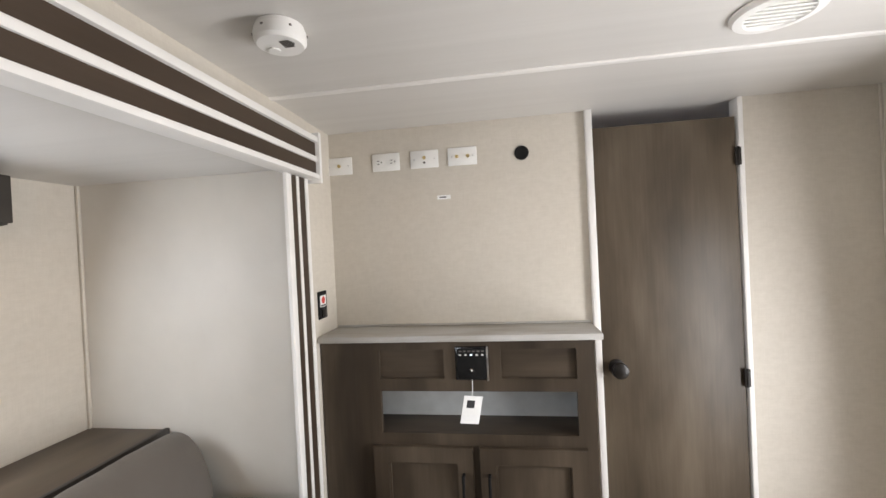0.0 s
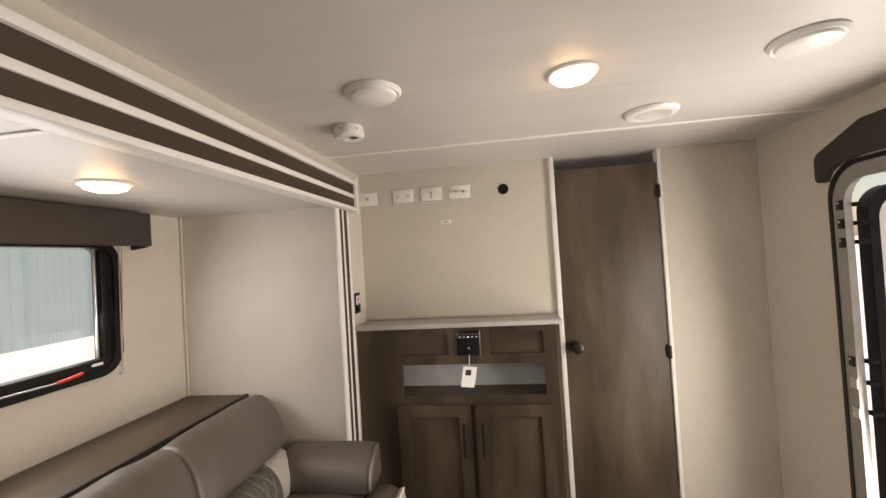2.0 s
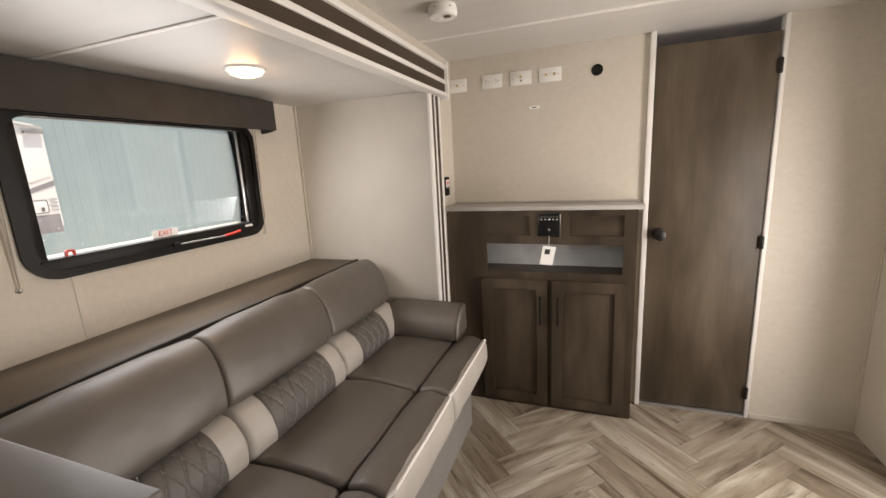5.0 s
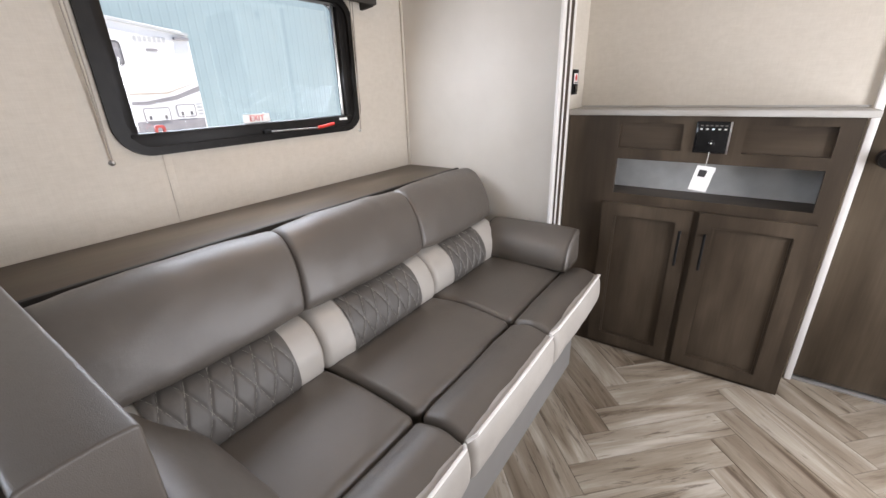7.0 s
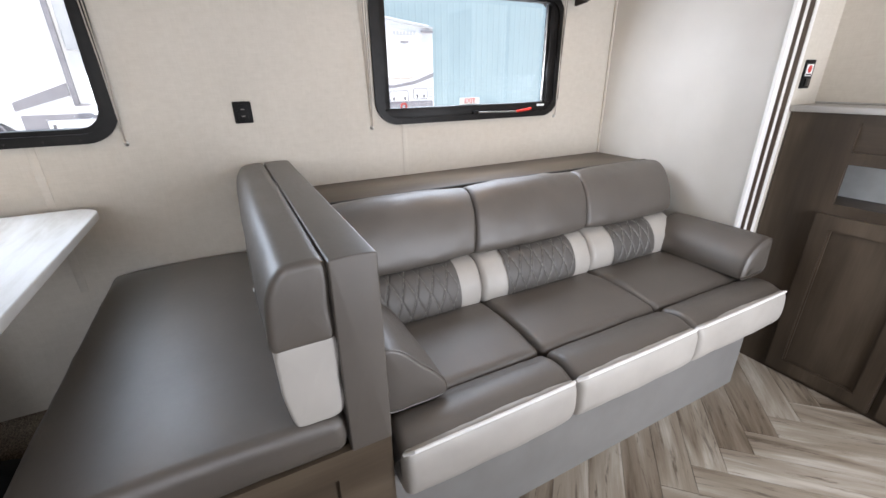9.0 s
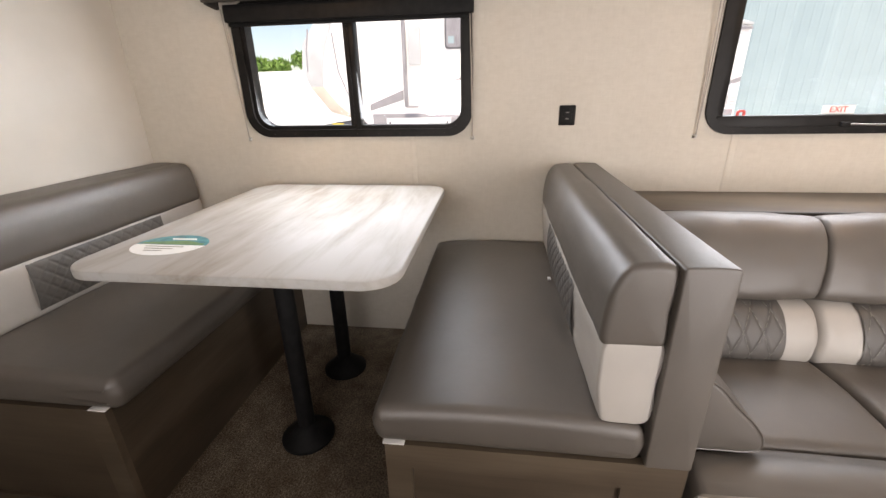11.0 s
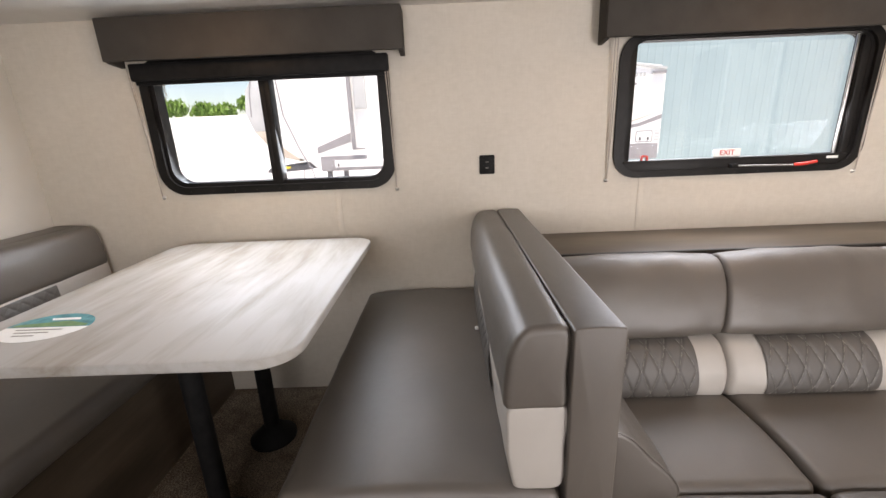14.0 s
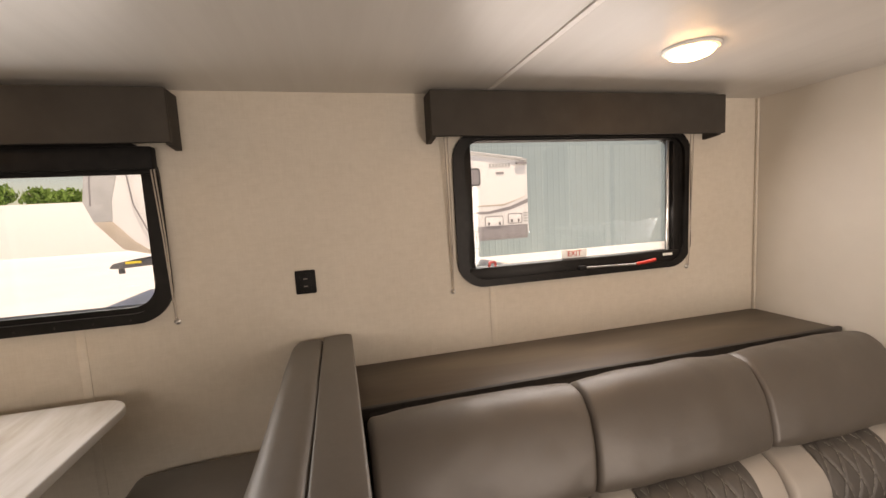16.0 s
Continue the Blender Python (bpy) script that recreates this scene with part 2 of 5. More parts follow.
def carpet_material():
    k = Nodes("speckled_carpet")
    v = k.coords()
    sp = k.noise(v, 170.0, 3.0, 0.85)
    big = k.noise(v, 14.0, 3.0)
    col = k.ramp(sp, [(0.34, (0.07, 0.05, 0.033)), (0.5, (0.22, 0.17, 0.124)), (0.66, (0.46, 0.385, 0.30))])
    col = k.mix(col, k.ramp(big, [(0.32, (0.62, 0.58, 0.54)), (0.68, (1, 1, 1))]), 1.0, "MULTIPLY")
    k.bump(sp, 1.0, 0.012)
    return k.done(col, 0.95, 0.0, 0.1)


M_CARPET = carpet_material()

# ---- mesh helpers ----
PLACED = {}


def thing(name, at, label, category, group="", kind=""):
    ob = new(name)
    ob.empty_display_size = 0.1
    ob.location = at
    PLACED[ob.name] = Matrix.Translation(at)
    return tagged(ob, label, category, group, kind)


def mesh_of(name, bm, material, smooth=None):
    bmesh.ops.recalc_face_normals(bm, faces=bm.faces)
    me = bpy.data.meshes.new(name)
    bm.to_mesh(me)
    bm.free()
    me.materials.append(material)
    if smooth is not None:
        me.shade_smooth()
        me.set_sharp_from_angle(angle=radians(smooth))
    return me


def part(name, bm, material, parent=None, label="", smooth=35):
    """One bmesh, in world places, as one mesh object under a thing or a part."""
    ob = new(name, mesh_of(name, bm, material, smooth))
    if parent is not None:
        ob.parent = parent
        ob.matrix_parent_inverse = PLACED[parent.name].inverted()
    PLACED[ob.name] = Matrix.Identity(4)
    return tagged(ob, label)


def structure(name, bm, material, label, category, smooth=35):
    ob = part(name, bm, material, None, "", smooth)
    return tagged(ob, label, category, "", "structure")


def box(x0, x1, y0, y1, z0, z1, bevel=0.0, seg=2, bm=None):
    own = bmesh.new()
    bmesh.ops.create_cube(own, size=1.0, matrix=Matrix.LocRotScale(
        ((x0 + x1) / 2, (y0 + y1) / 2, (z0 + z1) / 2), None, (abs(x1 - x0), abs(y1 - y0), abs(z1 - z0))))
    if bevel:
        bmesh.ops.bevel(own, geom=list(own.edges), offset=bevel, segments=seg, affect="EDGES", profile=0.5)
    return own if bm is None else merge(bm, own)


def merge(bm, other, m=None):
    if m is not None:
        other.transform(m)
    me = bpy.data.meshes.new("scratch")
    other.to_mesh(me)
    other.free()
    bm.from_mesh(me)
    bpy.data.meshes.remove(me)
    return bm


def prism(poly, lo, hi, axis="z", bevel=0.0, seg=2):
    """A polygon of (a, b) drawn out along an axis. z: (x, y); y: (x, z); x: (y, z)."""
    def at(p, h):
        return {"z": (p[0], p[1], h), "y": (p[0], h, p[1]), "x": (h, p[0], p[1])}[axis]
    bm = bmesh.new()
    a = [bm.verts.new(at(p, lo)) for p in poly]
    b = [bm.verts.new(at(p, hi)) for p in poly]
    n = len(poly)
    bm.faces.new(a)
    bm.faces.new(b[::-1])
    for i in range(n):
        bm.faces.new((a[i], b[i], b[(i + 1) % n], a[(i + 1) % n]))
    if bevel:
        bmesh.ops.recalc_face_normals(bm, faces=bm.faces)
        bm.normal_update()
        sharp = [e for e in bm.edges if e.calc_face_angle(0) > radians(40)]
        bmesh.ops.bevel(bm, geom=sharp, offset=bevel, segments=seg, affect="EDGES", profile=0.5)
    return bm


def ring_prism(outer, inner, lo, hi, axis="x"):
    """A frame: the space between two loops with equally many corners, drawn out along an axis."""
    def at(p, h):
        return {"z": (p[0], p[1], h), "y": (p[0], h, p[1]), "x": (h, p[0], p[1])}[axis]
    bm = bmesh.new()
    n = len(outer)
    oa, ob_, ia, ib = ([bm.verts.new(at(p, h)) for p in loop] for loop, h in ((outer, lo), (outer, hi), (inner, lo), (inner, hi)))
    for i in range(n):
        j = (i + 1) % n
        bm.faces.new((oa[i], oa[j], ob_[j], ob_[i]))
        bm.faces.new((ia[i], ib[i], ib[j], ia[j]))
        bm.faces.new((oa[i], ia[i], ia[j], oa[j]))
        bm.faces.new((ob_[i], ob_[j], ib[j], ib[i]))
    return bm


def round_rect(a0, a1, b0, b1, r, n=8):
    pts = []
    for ca, cb, start in ((a1 - r, b1 - r, 0), (a0 + r, b1 - r, 90), (a0 + r, b0 + r, 180), (a1 - r, b0 + r, 270)):
        for i in range(n + 1):
            w = radians(start + 90 * i / n)
            pts.append((ca + r * math.cos(w), cb + r * math.sin(w)))
    return pts


def lathe(profile, at, axis=(0, 0, 1), n=32):
    """Turns (radius, height) pairs round an axis through a place."""
    bm = bmesh.new()
    rows = []
    for r, h in profile:
        if r < 1e-6:
            rows.append([bm.verts.new((0, 0, h))])
        else:
            rows.append([bm.verts.new((r * math.cos(2 * math.pi * i / n), r * math.sin(2 * math.pi * i / n), h)) for i in range(n)])
    for a, b in zip(rows, rows[1:]):
        for i in range(n):
            j = (i + 1) % n
            q = [a[i % len(a)], a[j % len(a)], b[j % len(b)], b[i % len(b)]]
            q = list(dict.fromkeys(q))
            if len(q) > 2:
                bm.faces.new(q)
    for row in (rows[0], rows[-1]):
        if len(row) > 2:
            bm.faces.new(row)
    turn = Vector((0, 0, 1)).rotation_difference(Vector(axis)).to_matrix().to_4x4()
    bm.transform(Matrix.Translation(at) @ turn)
    return bm


def tube(points, r, n=8, bm=None):
    """A round rod through places."""
    bm = bmesh.new() if bm is None else bm
    pts = [Vector(p) for p in points]
    rows = []
    for i, p in enumerate(pts):
        d = (pts[min(i + 1, len(pts) - 1)] - pts[max(i - 1, 0)]).normalized()
        s = d.cross(Vector((0, 0, 1)) if abs(d.z) < 0.9 else Vector((1, 0, 0))).normalized()
        u = s.cross(d)
        rows.append([bm.verts.new(p + r * (math.cos(2 * math.pi * k / n) * s + math.sin(2 * math.pi * k / n) * u)) for k in range(n)])
    for a, b in zip(rows, rows[1:]):
        for k in range(n):
            bm.faces.new((a[k], a[(k + 1) % n], b[(k + 1) % n], b[k]))
    bm.faces.new(rows[0][::-1])
    bm.faces.new(rows[-1])
    return bm


def smooth_loop(pts, per=6):
    """A closed, rounded line through points (Catmull-Rom)."""
    out, n = [], len(pts)
    for i in range(n):
        p0, p1, p2, p3 = (Vector(pts[(i + k - 1) % n]) for k in range(4))
        for s in range(per):
            t = s / per
            out.append(0.5 * ((2 * p1) + (p2 - p0) * t + (2 * p0 - 5 * p1 + 4 * p2 - p3) * t * t + (3 * p1 - p0 - 3 * p2 + p3) * t ** 3))
    return [(p.x, p.y) for p in out]


def padded_rect(a0, a1, b0, b1, r, puff=(0, 0, 0, 0), n=5, m=10):
    """A rounded rectangle whose sides (+a, +b, -a, -b) swell outwards."""
    pts = []
    sides = [((a1, b0 + r), (a1, b1 - r), (1, 0), puff[0]), ((a1 - r, b1), (a0 + r, b1), (0, 1), puff[1]),
             ((a0, b1 - r), (a0, b0 + r), (-1, 0), puff[2]), ((a0 + r, b0), (a1 - r, b0), (0, -1), puff[3])]
    centres = [(a1 - r, b1 - r, 0), (a0 + r, b1 - r, 90), (a0 + r, b0 + r, 180), (a1 - r, b0 + r, 270)]
    for (p, q, nn, k), (ca, cb, st) in zip(sides, centres):
        for i in range(m):
            t = i / m
            w = k * (1 - (2 * t - 1) ** 2)
            pts.append((p[0] + (q[0] - p[0]) * t + nn[0] * w, p[1] + (q[1] - p[1]) * t + nn[1] * w))
        for i in range(n):
            g = radians(st + 90 * i / n)
            pts.append((ca + r * math.cos(g), cb + r * math.sin(g)))
    return pts


def soft(profile, lo, hi, r=0.02, steps=14, axis="y", wrinkle=0.0015, puff=0.0, seed=0.0, sag=None):
    """An upholstered body: a closed profile drawn out along an axis, its ends rounded by r, swollen in the middle by puff."""
    pts = [Vector(p) for p in profile]
    n = len(pts)
    area = sum(pts[i].x * pts[(i + 1) % n].y - pts[(i + 1) % n].x * pts[i].y for i in range(n))
    sign = 1 if area > 0 else -1
    normals = []
    for i in range(n):
        d = (pts[(i + 1) % n] - pts[i - 1]).normalized()
        normals.append(Vector((d.y, -d.x)) * sign)
    stops = sorted({lo + r * (1 - math.cos(radians(w))) for w in (0, 20, 40, 60, 78, 90)} |
                   {hi - r * (1 - math.cos(radians(w))) for w in (0, 20, 40, 60, 78, 90)} |
                   {lo + r + (hi - lo - 2 * r) * i / steps for i in range(1, steps)})
    bm = bmesh.new()
    rows = []
    for s in stops:
        dist = min(s - lo, hi - s, r)
        inset = r - math.sqrt(max(0.0, r * r - (r - dist) ** 2))
        mid = (2 * (s - lo) / (hi - lo) - 1) ** 2
        row = []
        for p, nn in zip(pts, normals):
            q = p + nn * (puff * (1 - mid) - inset)
            a, b = q.x, q.y
            w = {"y": Vector((a, s, b)), "x": Vector((s, a, b)), "z": Vector((a, b, s))}[axis]
            if wrinkle:
                k = noise.noise(w * 9 + Vector((seed, 0, 0))) + 0.5 * noise.noise(w * 26 + Vector((0, seed, 0)))
                a, b = a + nn.x * k * wrinkle, b + nn.y * k * wrinkle
                w = {"y": Vector((a, s, b)), "x": Vector((s, a, b)), "z": Vector((a, b, s))}[axis]
            if sag:
                w.z -= sag(w)
            row.append(bm.verts.new(w))
        rows.append(row)
    for a, b in zip(rows, rows[1:]):
        for k in range(n):
            bm.faces.new((a[k], a[(k + 1) % n], b[(k + 1) % n], b[k]))
    caps = [bm.faces.new(rows[0]), bm.faces.new(rows[-1][::-1])]
    bmesh.ops.poke(bm, faces=caps)
    return bm


def lettering(name, text, m, height, material, parent, depth=0.0006):
    cu = bpy.data.curves.new(name, "FONT")
    cu.body, cu.size, cu.align_x, cu.align_y, cu.extrude = text, height, "CENTER", "CENTER", depth
    tmp = bpy.data.objects.new("tmp", cu)
    me = bpy.data.meshes.new_from_object(tmp)
    bpy.data.objects.remove(tmp)
    me.transform(m)
    me.materials.append(material)
    ob = new(name, me)
    ob.parent = parent
    ob.matrix_parent_inverse = PLACED[parent.name].inverted()
    PLACED[ob.name] = Matrix.Identity(4)
    return ob

# ---- the shell of the trailer ----
CEIL, SLIDE_CEIL, LIFT = 1.98, 1.775, 0.165      # ceilings, and the raised floor of the slide-out
BACK, FACE, RIGHT = -1.36, -0.482, 1.50         # window wall of the slide-out, its fascia, the entry wall
END, REAR = 1.795, -2.47                        # television wall and rear partition
S0, S1 = -2.255, 1.45                           # ends of the slide-out

T0 = 0.05
floor = structure("floor", box(-0.58, RIGHT + T0, REAR - 0.9, END + 1.2, -0.06, -0.002), M_JOINT, "sheet vinyl floor printed as weathered oak herringbone planks", "floor")
structure("slide_floor", prism([(BACK, 0.0), (BACK, LIFT), (-0.305, LIFT), (-0.280, LIFT - 0.01), (-0.266, LIFT - 0.035), (-0.252, 0.0)], S0, -0.262, "y"), M_CARPET,
          "raised slide-out floor covered in brown speckled carpet", "floor")
structure("slide_floor_sofa", box(BACK, -0.40, -0.262, S1, 0.0, 0.096), M_CARPET, "raised carpeted slide-out floor under the sofa", "floor")

T = 0.05
# television wall, with a doorway between x 0.535 and 1.045
structure("wall_end", box(-0.58, 0.505, END, END + T, 0, CEIL), M_WALL, "beige linen-look papered wall above the media cabinet", "wall")
structure("wall_end_right", box(1.05, RIGHT + 0.03, END, END + T, 0, CEIL), M_WALL, "beige linen-look papered wall beside the brown door", "wall")
structure("wall_left_return", box(-0.58, -0.53, 1.50, END, 0, CEIL), M_WALL, "narrow papered wall return beside the slide-out", "wall")
structure("wall_left_header", box(-0.58, -0.53, REAR, 1.45, 1.79, CEIL), M_WALL, "papered wall strip above the slide-out", "wall")
structure("wall_left_rear", box(-0.58, -0.53, REAR, S0 - T, 0, 1.79), M_WALL, "papered wall strip at the rear of the slide-out", "wall")

# entry wall with the doorway
DY0, DY1, DZ0, DZ1 = 0.64, 1.352, 0.04, 1.745
w = box(RIGHT, RIGHT + T, DY1, END + T, -0.05, CEIL)
box(RIGHT, RIGHT + T, REAR, -1.50, -0.05, CEIL, bm=w)
box(RIGHT, RIGHT + T, -0.60, DY0, -0.05, CEIL, bm=w)
box(RIGHT, RIGHT + T, -1.50, -0.60, -0.05, 1.02, bm=w)
box(RIGHT, RIGHT + T, -1.50, -0.60, 1.42, CEIL, bm=w)
box(RIGHT, RIGHT + T, DY0, DY1, DZ1, CEIL, bm=w)
box(RIGHT, RIGHT + T, DY0, DY1, -0.05, DZ0, bm=w)
structure("wall_entry", w, M_WALL, "beige papered side wall with the entry doorway", "wall")

# rear partition with a doorway from x 0.035 on
w = box(-0.53, 0.012, REAR - T, REAR, 0, CEIL)
box(0.68, RIGHT, REAR - T, REAR, 0, CEIL, bm=w)
box(0.012, 0.68, REAR - T, REAR, 1.90, CEIL, bm=w)
structure("wall_rear", w, M_WALL, "beige papered partition with a power outlet", "wall")

# ceiling with an added, unseen opening that lets daylight brighten this room
back_roof = box(-0.25, RIGHT + T, END + T, END + 0.48, CEIL, CEIL + 0.05)
box(-0.25, RIGHT + T, END + 1.05, END + 1.25, CEIL, CEIL + 0.05, bm=back_roof)
box(-0.25, 0.0, END + 0.48, END + 1.05, CEIL, CEIL + 0.05, bm=back_roof)
box(1.35, RIGHT + T, END + 0.48, END + 1.05, CEIL, CEIL + 0.05, bm=back_roof)
structure("ceiling_room_behind", back_roof, M_CEIL, "pale ceiling of the room behind the door with an added opening for light", "ceiling")
structure("ceiling", box(-0.58, RIGHT + T, REAR - 0.9, END + T, CEIL, CEIL + 0.05), M_CEIL, "white-washed wood-look ceiling panels", "ceiling")
structure("slide_ceiling", box(BACK - T, -0.53, S0 - T, S1 + T, SLIDE_CEIL, SLIDE_CEIL + 0.012), M_CEIL, "low white slide-out ceiling", "ceiling")
for y in (1.355, 0.15, -1.05):
    structure("ceiling_trim", prism(round_rect(y - 0.012, y + 0.012, CEIL - 0.005, CEIL + 0.004, 0.004, 3), -0.53, RIGHT, "x"), M_TRIM, "white batten over a ceiling seam", "trim")
structure("slide_ceiling_trim", prism(round_rect(0.226, 0.244, SLIDE_CEIL - 0.004, SLIDE_CEIL + 0.003, 0.003, 3), BACK, -0.53, "x"), M_TRIM, "white batten over a seam of the slide-out ceiling", "trim")


def wall_with_holes(x0, x1, y0, y1, z0, z1, holes):
    """A wall across x with round-cornered openings cut through it; holes are (y0, y1, z0, z1, r), in order of y."""
    bm = bmesh.new()
    y = y0
    for h0, h1, b0, b1, r in holes:
        if h0 - y > 1e-4:
            box(x0, x1, y, h0, z0, z1, bm=bm)
        loop = round_rect(h0, h1, b0, b1, r, 6)
        n = 7
        top = loop[: 2 * n]
        bottom = loop[2 * n:]
        merge(bm, prism([(h1, z1)] + [(h1, b1 - r)] + top[1:-1] + [(h0, b1 - r), (h0, z1)], x0, x1, "x"))
        merge(bm, prism([(h0, z0)] + [(h0, b0 + r)] + bottom[1:-1] + [(h1, b0 + r), (h1, z0)], x0, x1, "x"))
        y = h1
    box(x0, x1, y, y1, z0, z1, bm=bm)
    return bm


W1 = (-1.725, -0.785, 1.126, 1.62, 0.085)
W2 = (0.125, 1.09, 1.12, 1.64, 0.085)
structure("wall_window", wall_with_holes(BACK - T, BACK, S0 - T, S1 + T, 0.0, SLIDE_CEIL, [W1, W2]), M_WALL, "beige linen-look slide-out wall with two windows", "wall")
structure("slide_end", box(BACK, -0.520, S1, S1 + T, 0, SLIDE_CEIL), M_SMOOTH, "smooth pale papered end wall of the slide-out beside the sofa", "wall")
structure("slide_end_rear", box(BACK, -0.520, S0 - T, S0, 0, SLIDE_CEIL), M_SMOOTH, "smooth pale papered end wall of the slide-out behind the bench", "wall")
structure("corner_trim", box(BACK, BACK + 0.012, S1 - 0.012, S1, 0.88, SLIDE_CEIL, 0.003), M_WALL, "thin papered corner bead", "trim")
structure("wall_seam", box(BACK, BACK + 0.0025, 0.228, 0.252, 0.88, 1.12, 0.001), M_WALL, "papered seam strip under the window", "trim")
structure("wall_seam_rear", box(BACK, BACK + 0.0025, -1.03, -1.006, 0.6, 1.12, 0.001), M_WALL, "papered seam strip under the window", "trim")


# fascia round the slide-out: dark stripes between white mouldings
def fascia():
    f = thing("slide_fascia", (FACE, -0.3, SLIDE_CEIL), "slide-out fascia with dark brown stripes between white mouldings", "fascia", kind="structure")
    lo, hi = S0 - 0.12, 1.565
    for name, z0, z1, x, m in (("moulding", 1.887, 1.908, 0.012, M_TRIM), ("stripe", 1.837, 1.887, 0.0, M_STRIPE), ("moulding", 1.818, 1.837, 0.006, M_TRIM),
                               ("stripe", 1.772, 1.818, 0.0, M_STRIPE), ("moulding", 1.755, 1.772, 0.012, M_TRIM)):
        part(name, box(-0.53, FACE + x, lo, hi, z0, z1, 0.002 if x else 0), m, f)
    part("cove", prism([(-0.5298, CEIL - 0.0005), (-0.5298, 1.908), (-0.500, 1.9085), (-0.520, 1.945), (-0.524, CEIL - 0.0005)], lo, 1.58, "y"), M_WALL, f)
    part("end_block", box(-0.53, FACE + 0.016, 1.565, 1.583, 1.742, 1.925, 0.002), M_TRIM, f)
    for y0, d in ((1.40, 1), (S0 + 0.05, -1)):
        for name, a, b, x, m in (("moulding", -0.004, 0.028, 0.006, M_TRIM), ("stripe", 0.028, 0.068, 0.0, M_STRIPE), ("moulding", 0.068, 0.086, 0.003, M_TRIM),
                                 ("stripe", 0.086, 0.128, 0.0, M_STRIPE), ("moulding", 0.128, 0.150, 0.004, M_TRIM)):
            part(name, box(-0.529 if a > 0 else -0.5195, -0.512 + x, y0 + d * a, y0 + d * b, 0.0, 1.755, 0.002 if x else 0), m, f)


fascia()

# trims of the television wall's doorway, floor to ceiling
structure("door_trim", box(0.505, 0.530, END - 0.022, END + T, 0.0, CEIL, 0.003), M_TRIM, "white edge moulding of the doorway", "trim")
structure("door_trim_hinge_side", box(1.040, 1.058, END - 0.008, END + T, 0.0, CEIL, 0.003), M_TRIM, "white edge moulding of the doorway", "trim")
structure("baseboard", box(1.062, RIGHT, END - 0.006, END, 0.0, 0.03, 0.002), M_WALL, "low papered skirting strip", "trim")
structure("corner_trim_entry", box(RIGHT - 0.008, RIGHT, END - 0.008, END, 0.0, CEIL, 0.002), M_WALL, "thin papered corner bead", "trim")
# the small room seen over the top of the door
structure("room_behind_wall", box(-0.2, RIGHT + T, END + 1.2, END + 1.25, 0, CEIL), M_CEIL, "pale wall of the room behind the door", "wall")
structure("room_behind_side_wall", box(RIGHT, RIGHT + T, END + T, END + 1.2, 0, CEIL), M_CEIL, "pale side wall of the room behind the door", "wall")
structure("room_behind_far_side_wall", box(-0.25, -0.20, END + T, END + 1.25, 0, CEIL), M_CEIL, "pale side wall of the room behind the door", "wall")
structure("rear_room_wall", box(-0.53, RIGHT + T, REAR - 0.9, REAR - 0.85, 0, CEIL), M_WALL, "papered wall of the rear room", "wall")
structure("rear_room_side_wall", box(RIGHT, RIGHT + T, REAR - 0.85, REAR, 0, CEIL), M_WALL, "papered side wall of the rear room", "wall")
structure("rear_room_left_wall", box(-0.58, -0.53, REAR - 0.85, REAR, 0, CEIL), M_WALL, "papered side wall of the rear room", "wall")


# ---- windows ----
def window(name, hole, label, glass, mullion=None, grow=0.017):
    y0, y1, z0, z1, r = hole
    w = thing(name, (BACK, (y0 + y1) / 2, z0), label, "window", kind="structure")
    outer = round_rect(y0 - grow, y1 + grow, z0 - grow, z1 + grow, r + grow, 8)
    inner = round_rect(y0 + 0.018, y1 - 0.018, z0 + 0.014, z1 - 0.014, r - 0.012, 8)
    part("window_frame", ring_prism(outer, inner, BACK + 0.0005, BACK + 0.012), M_FRAME, w)
    o2 = round_rect(y0 + 0.003, y1 - 0.003, z0 + 0.003, z1 - 0.003, r - 0.003, 8)
    i2 = round_rect(y0 + 0.032, y1 - 0.032, z0 + 0.03, z1 - 0.02, r - 0.02, 8)
    part("window_sash", ring_prism(o2, i2, BACK - 0.055, BACK - 0.002), M_FRAME, w)
    if mullion is None:
        part("pane", prism(i2, BACK - 0.046, BACK - 0.042, "x"), glass, w, smooth=20).visible_shadow = False
    else:
        part("mullion", box(BACK - 0.05, BACK - 0.004, mullion - 0.022, mullion - 0.004, z0 + 0.01, z1 - 0.01, 0.003), M_FRAME, w)
        part("mullion", box(BACK - 0.05, BACK + 0.004, mullion - 0.002, mullion + 0.024, z0 + 0.01, z1 - 0.01, 0.003), M_FRAME, w)
        for a, b in ((y0 + 0.02, mullion - 0.016), (mullion + 0.018, y1 - 0.02)):
            part("pane", box(BACK - 0.046, BACK - 0.042, a, b, z0 + 0.02, z1 - 0.02), glass, w, smooth=20).visible_shadow = False
    for k in range(9):
        y = y0 + 0.1 + (y1 - y0 - 0.2) * k / 8
        part("screw", lathe([(0.0028, 0), (0.0028, 0.0012), (0.0, 0.002)], (BACK + 0.012, y, z0 - 0.004), (1, 0, 0), 8), M_BRONZE, w)
    return w


win1 = window("window_1", W1, "black-framed sliding window beside the dinette table", M_GLASS, mullion=-1.262)
win2 = window("window_2", W2, "black-framed emergency exit window above the sofa", M_GLASS, grow=0.012)
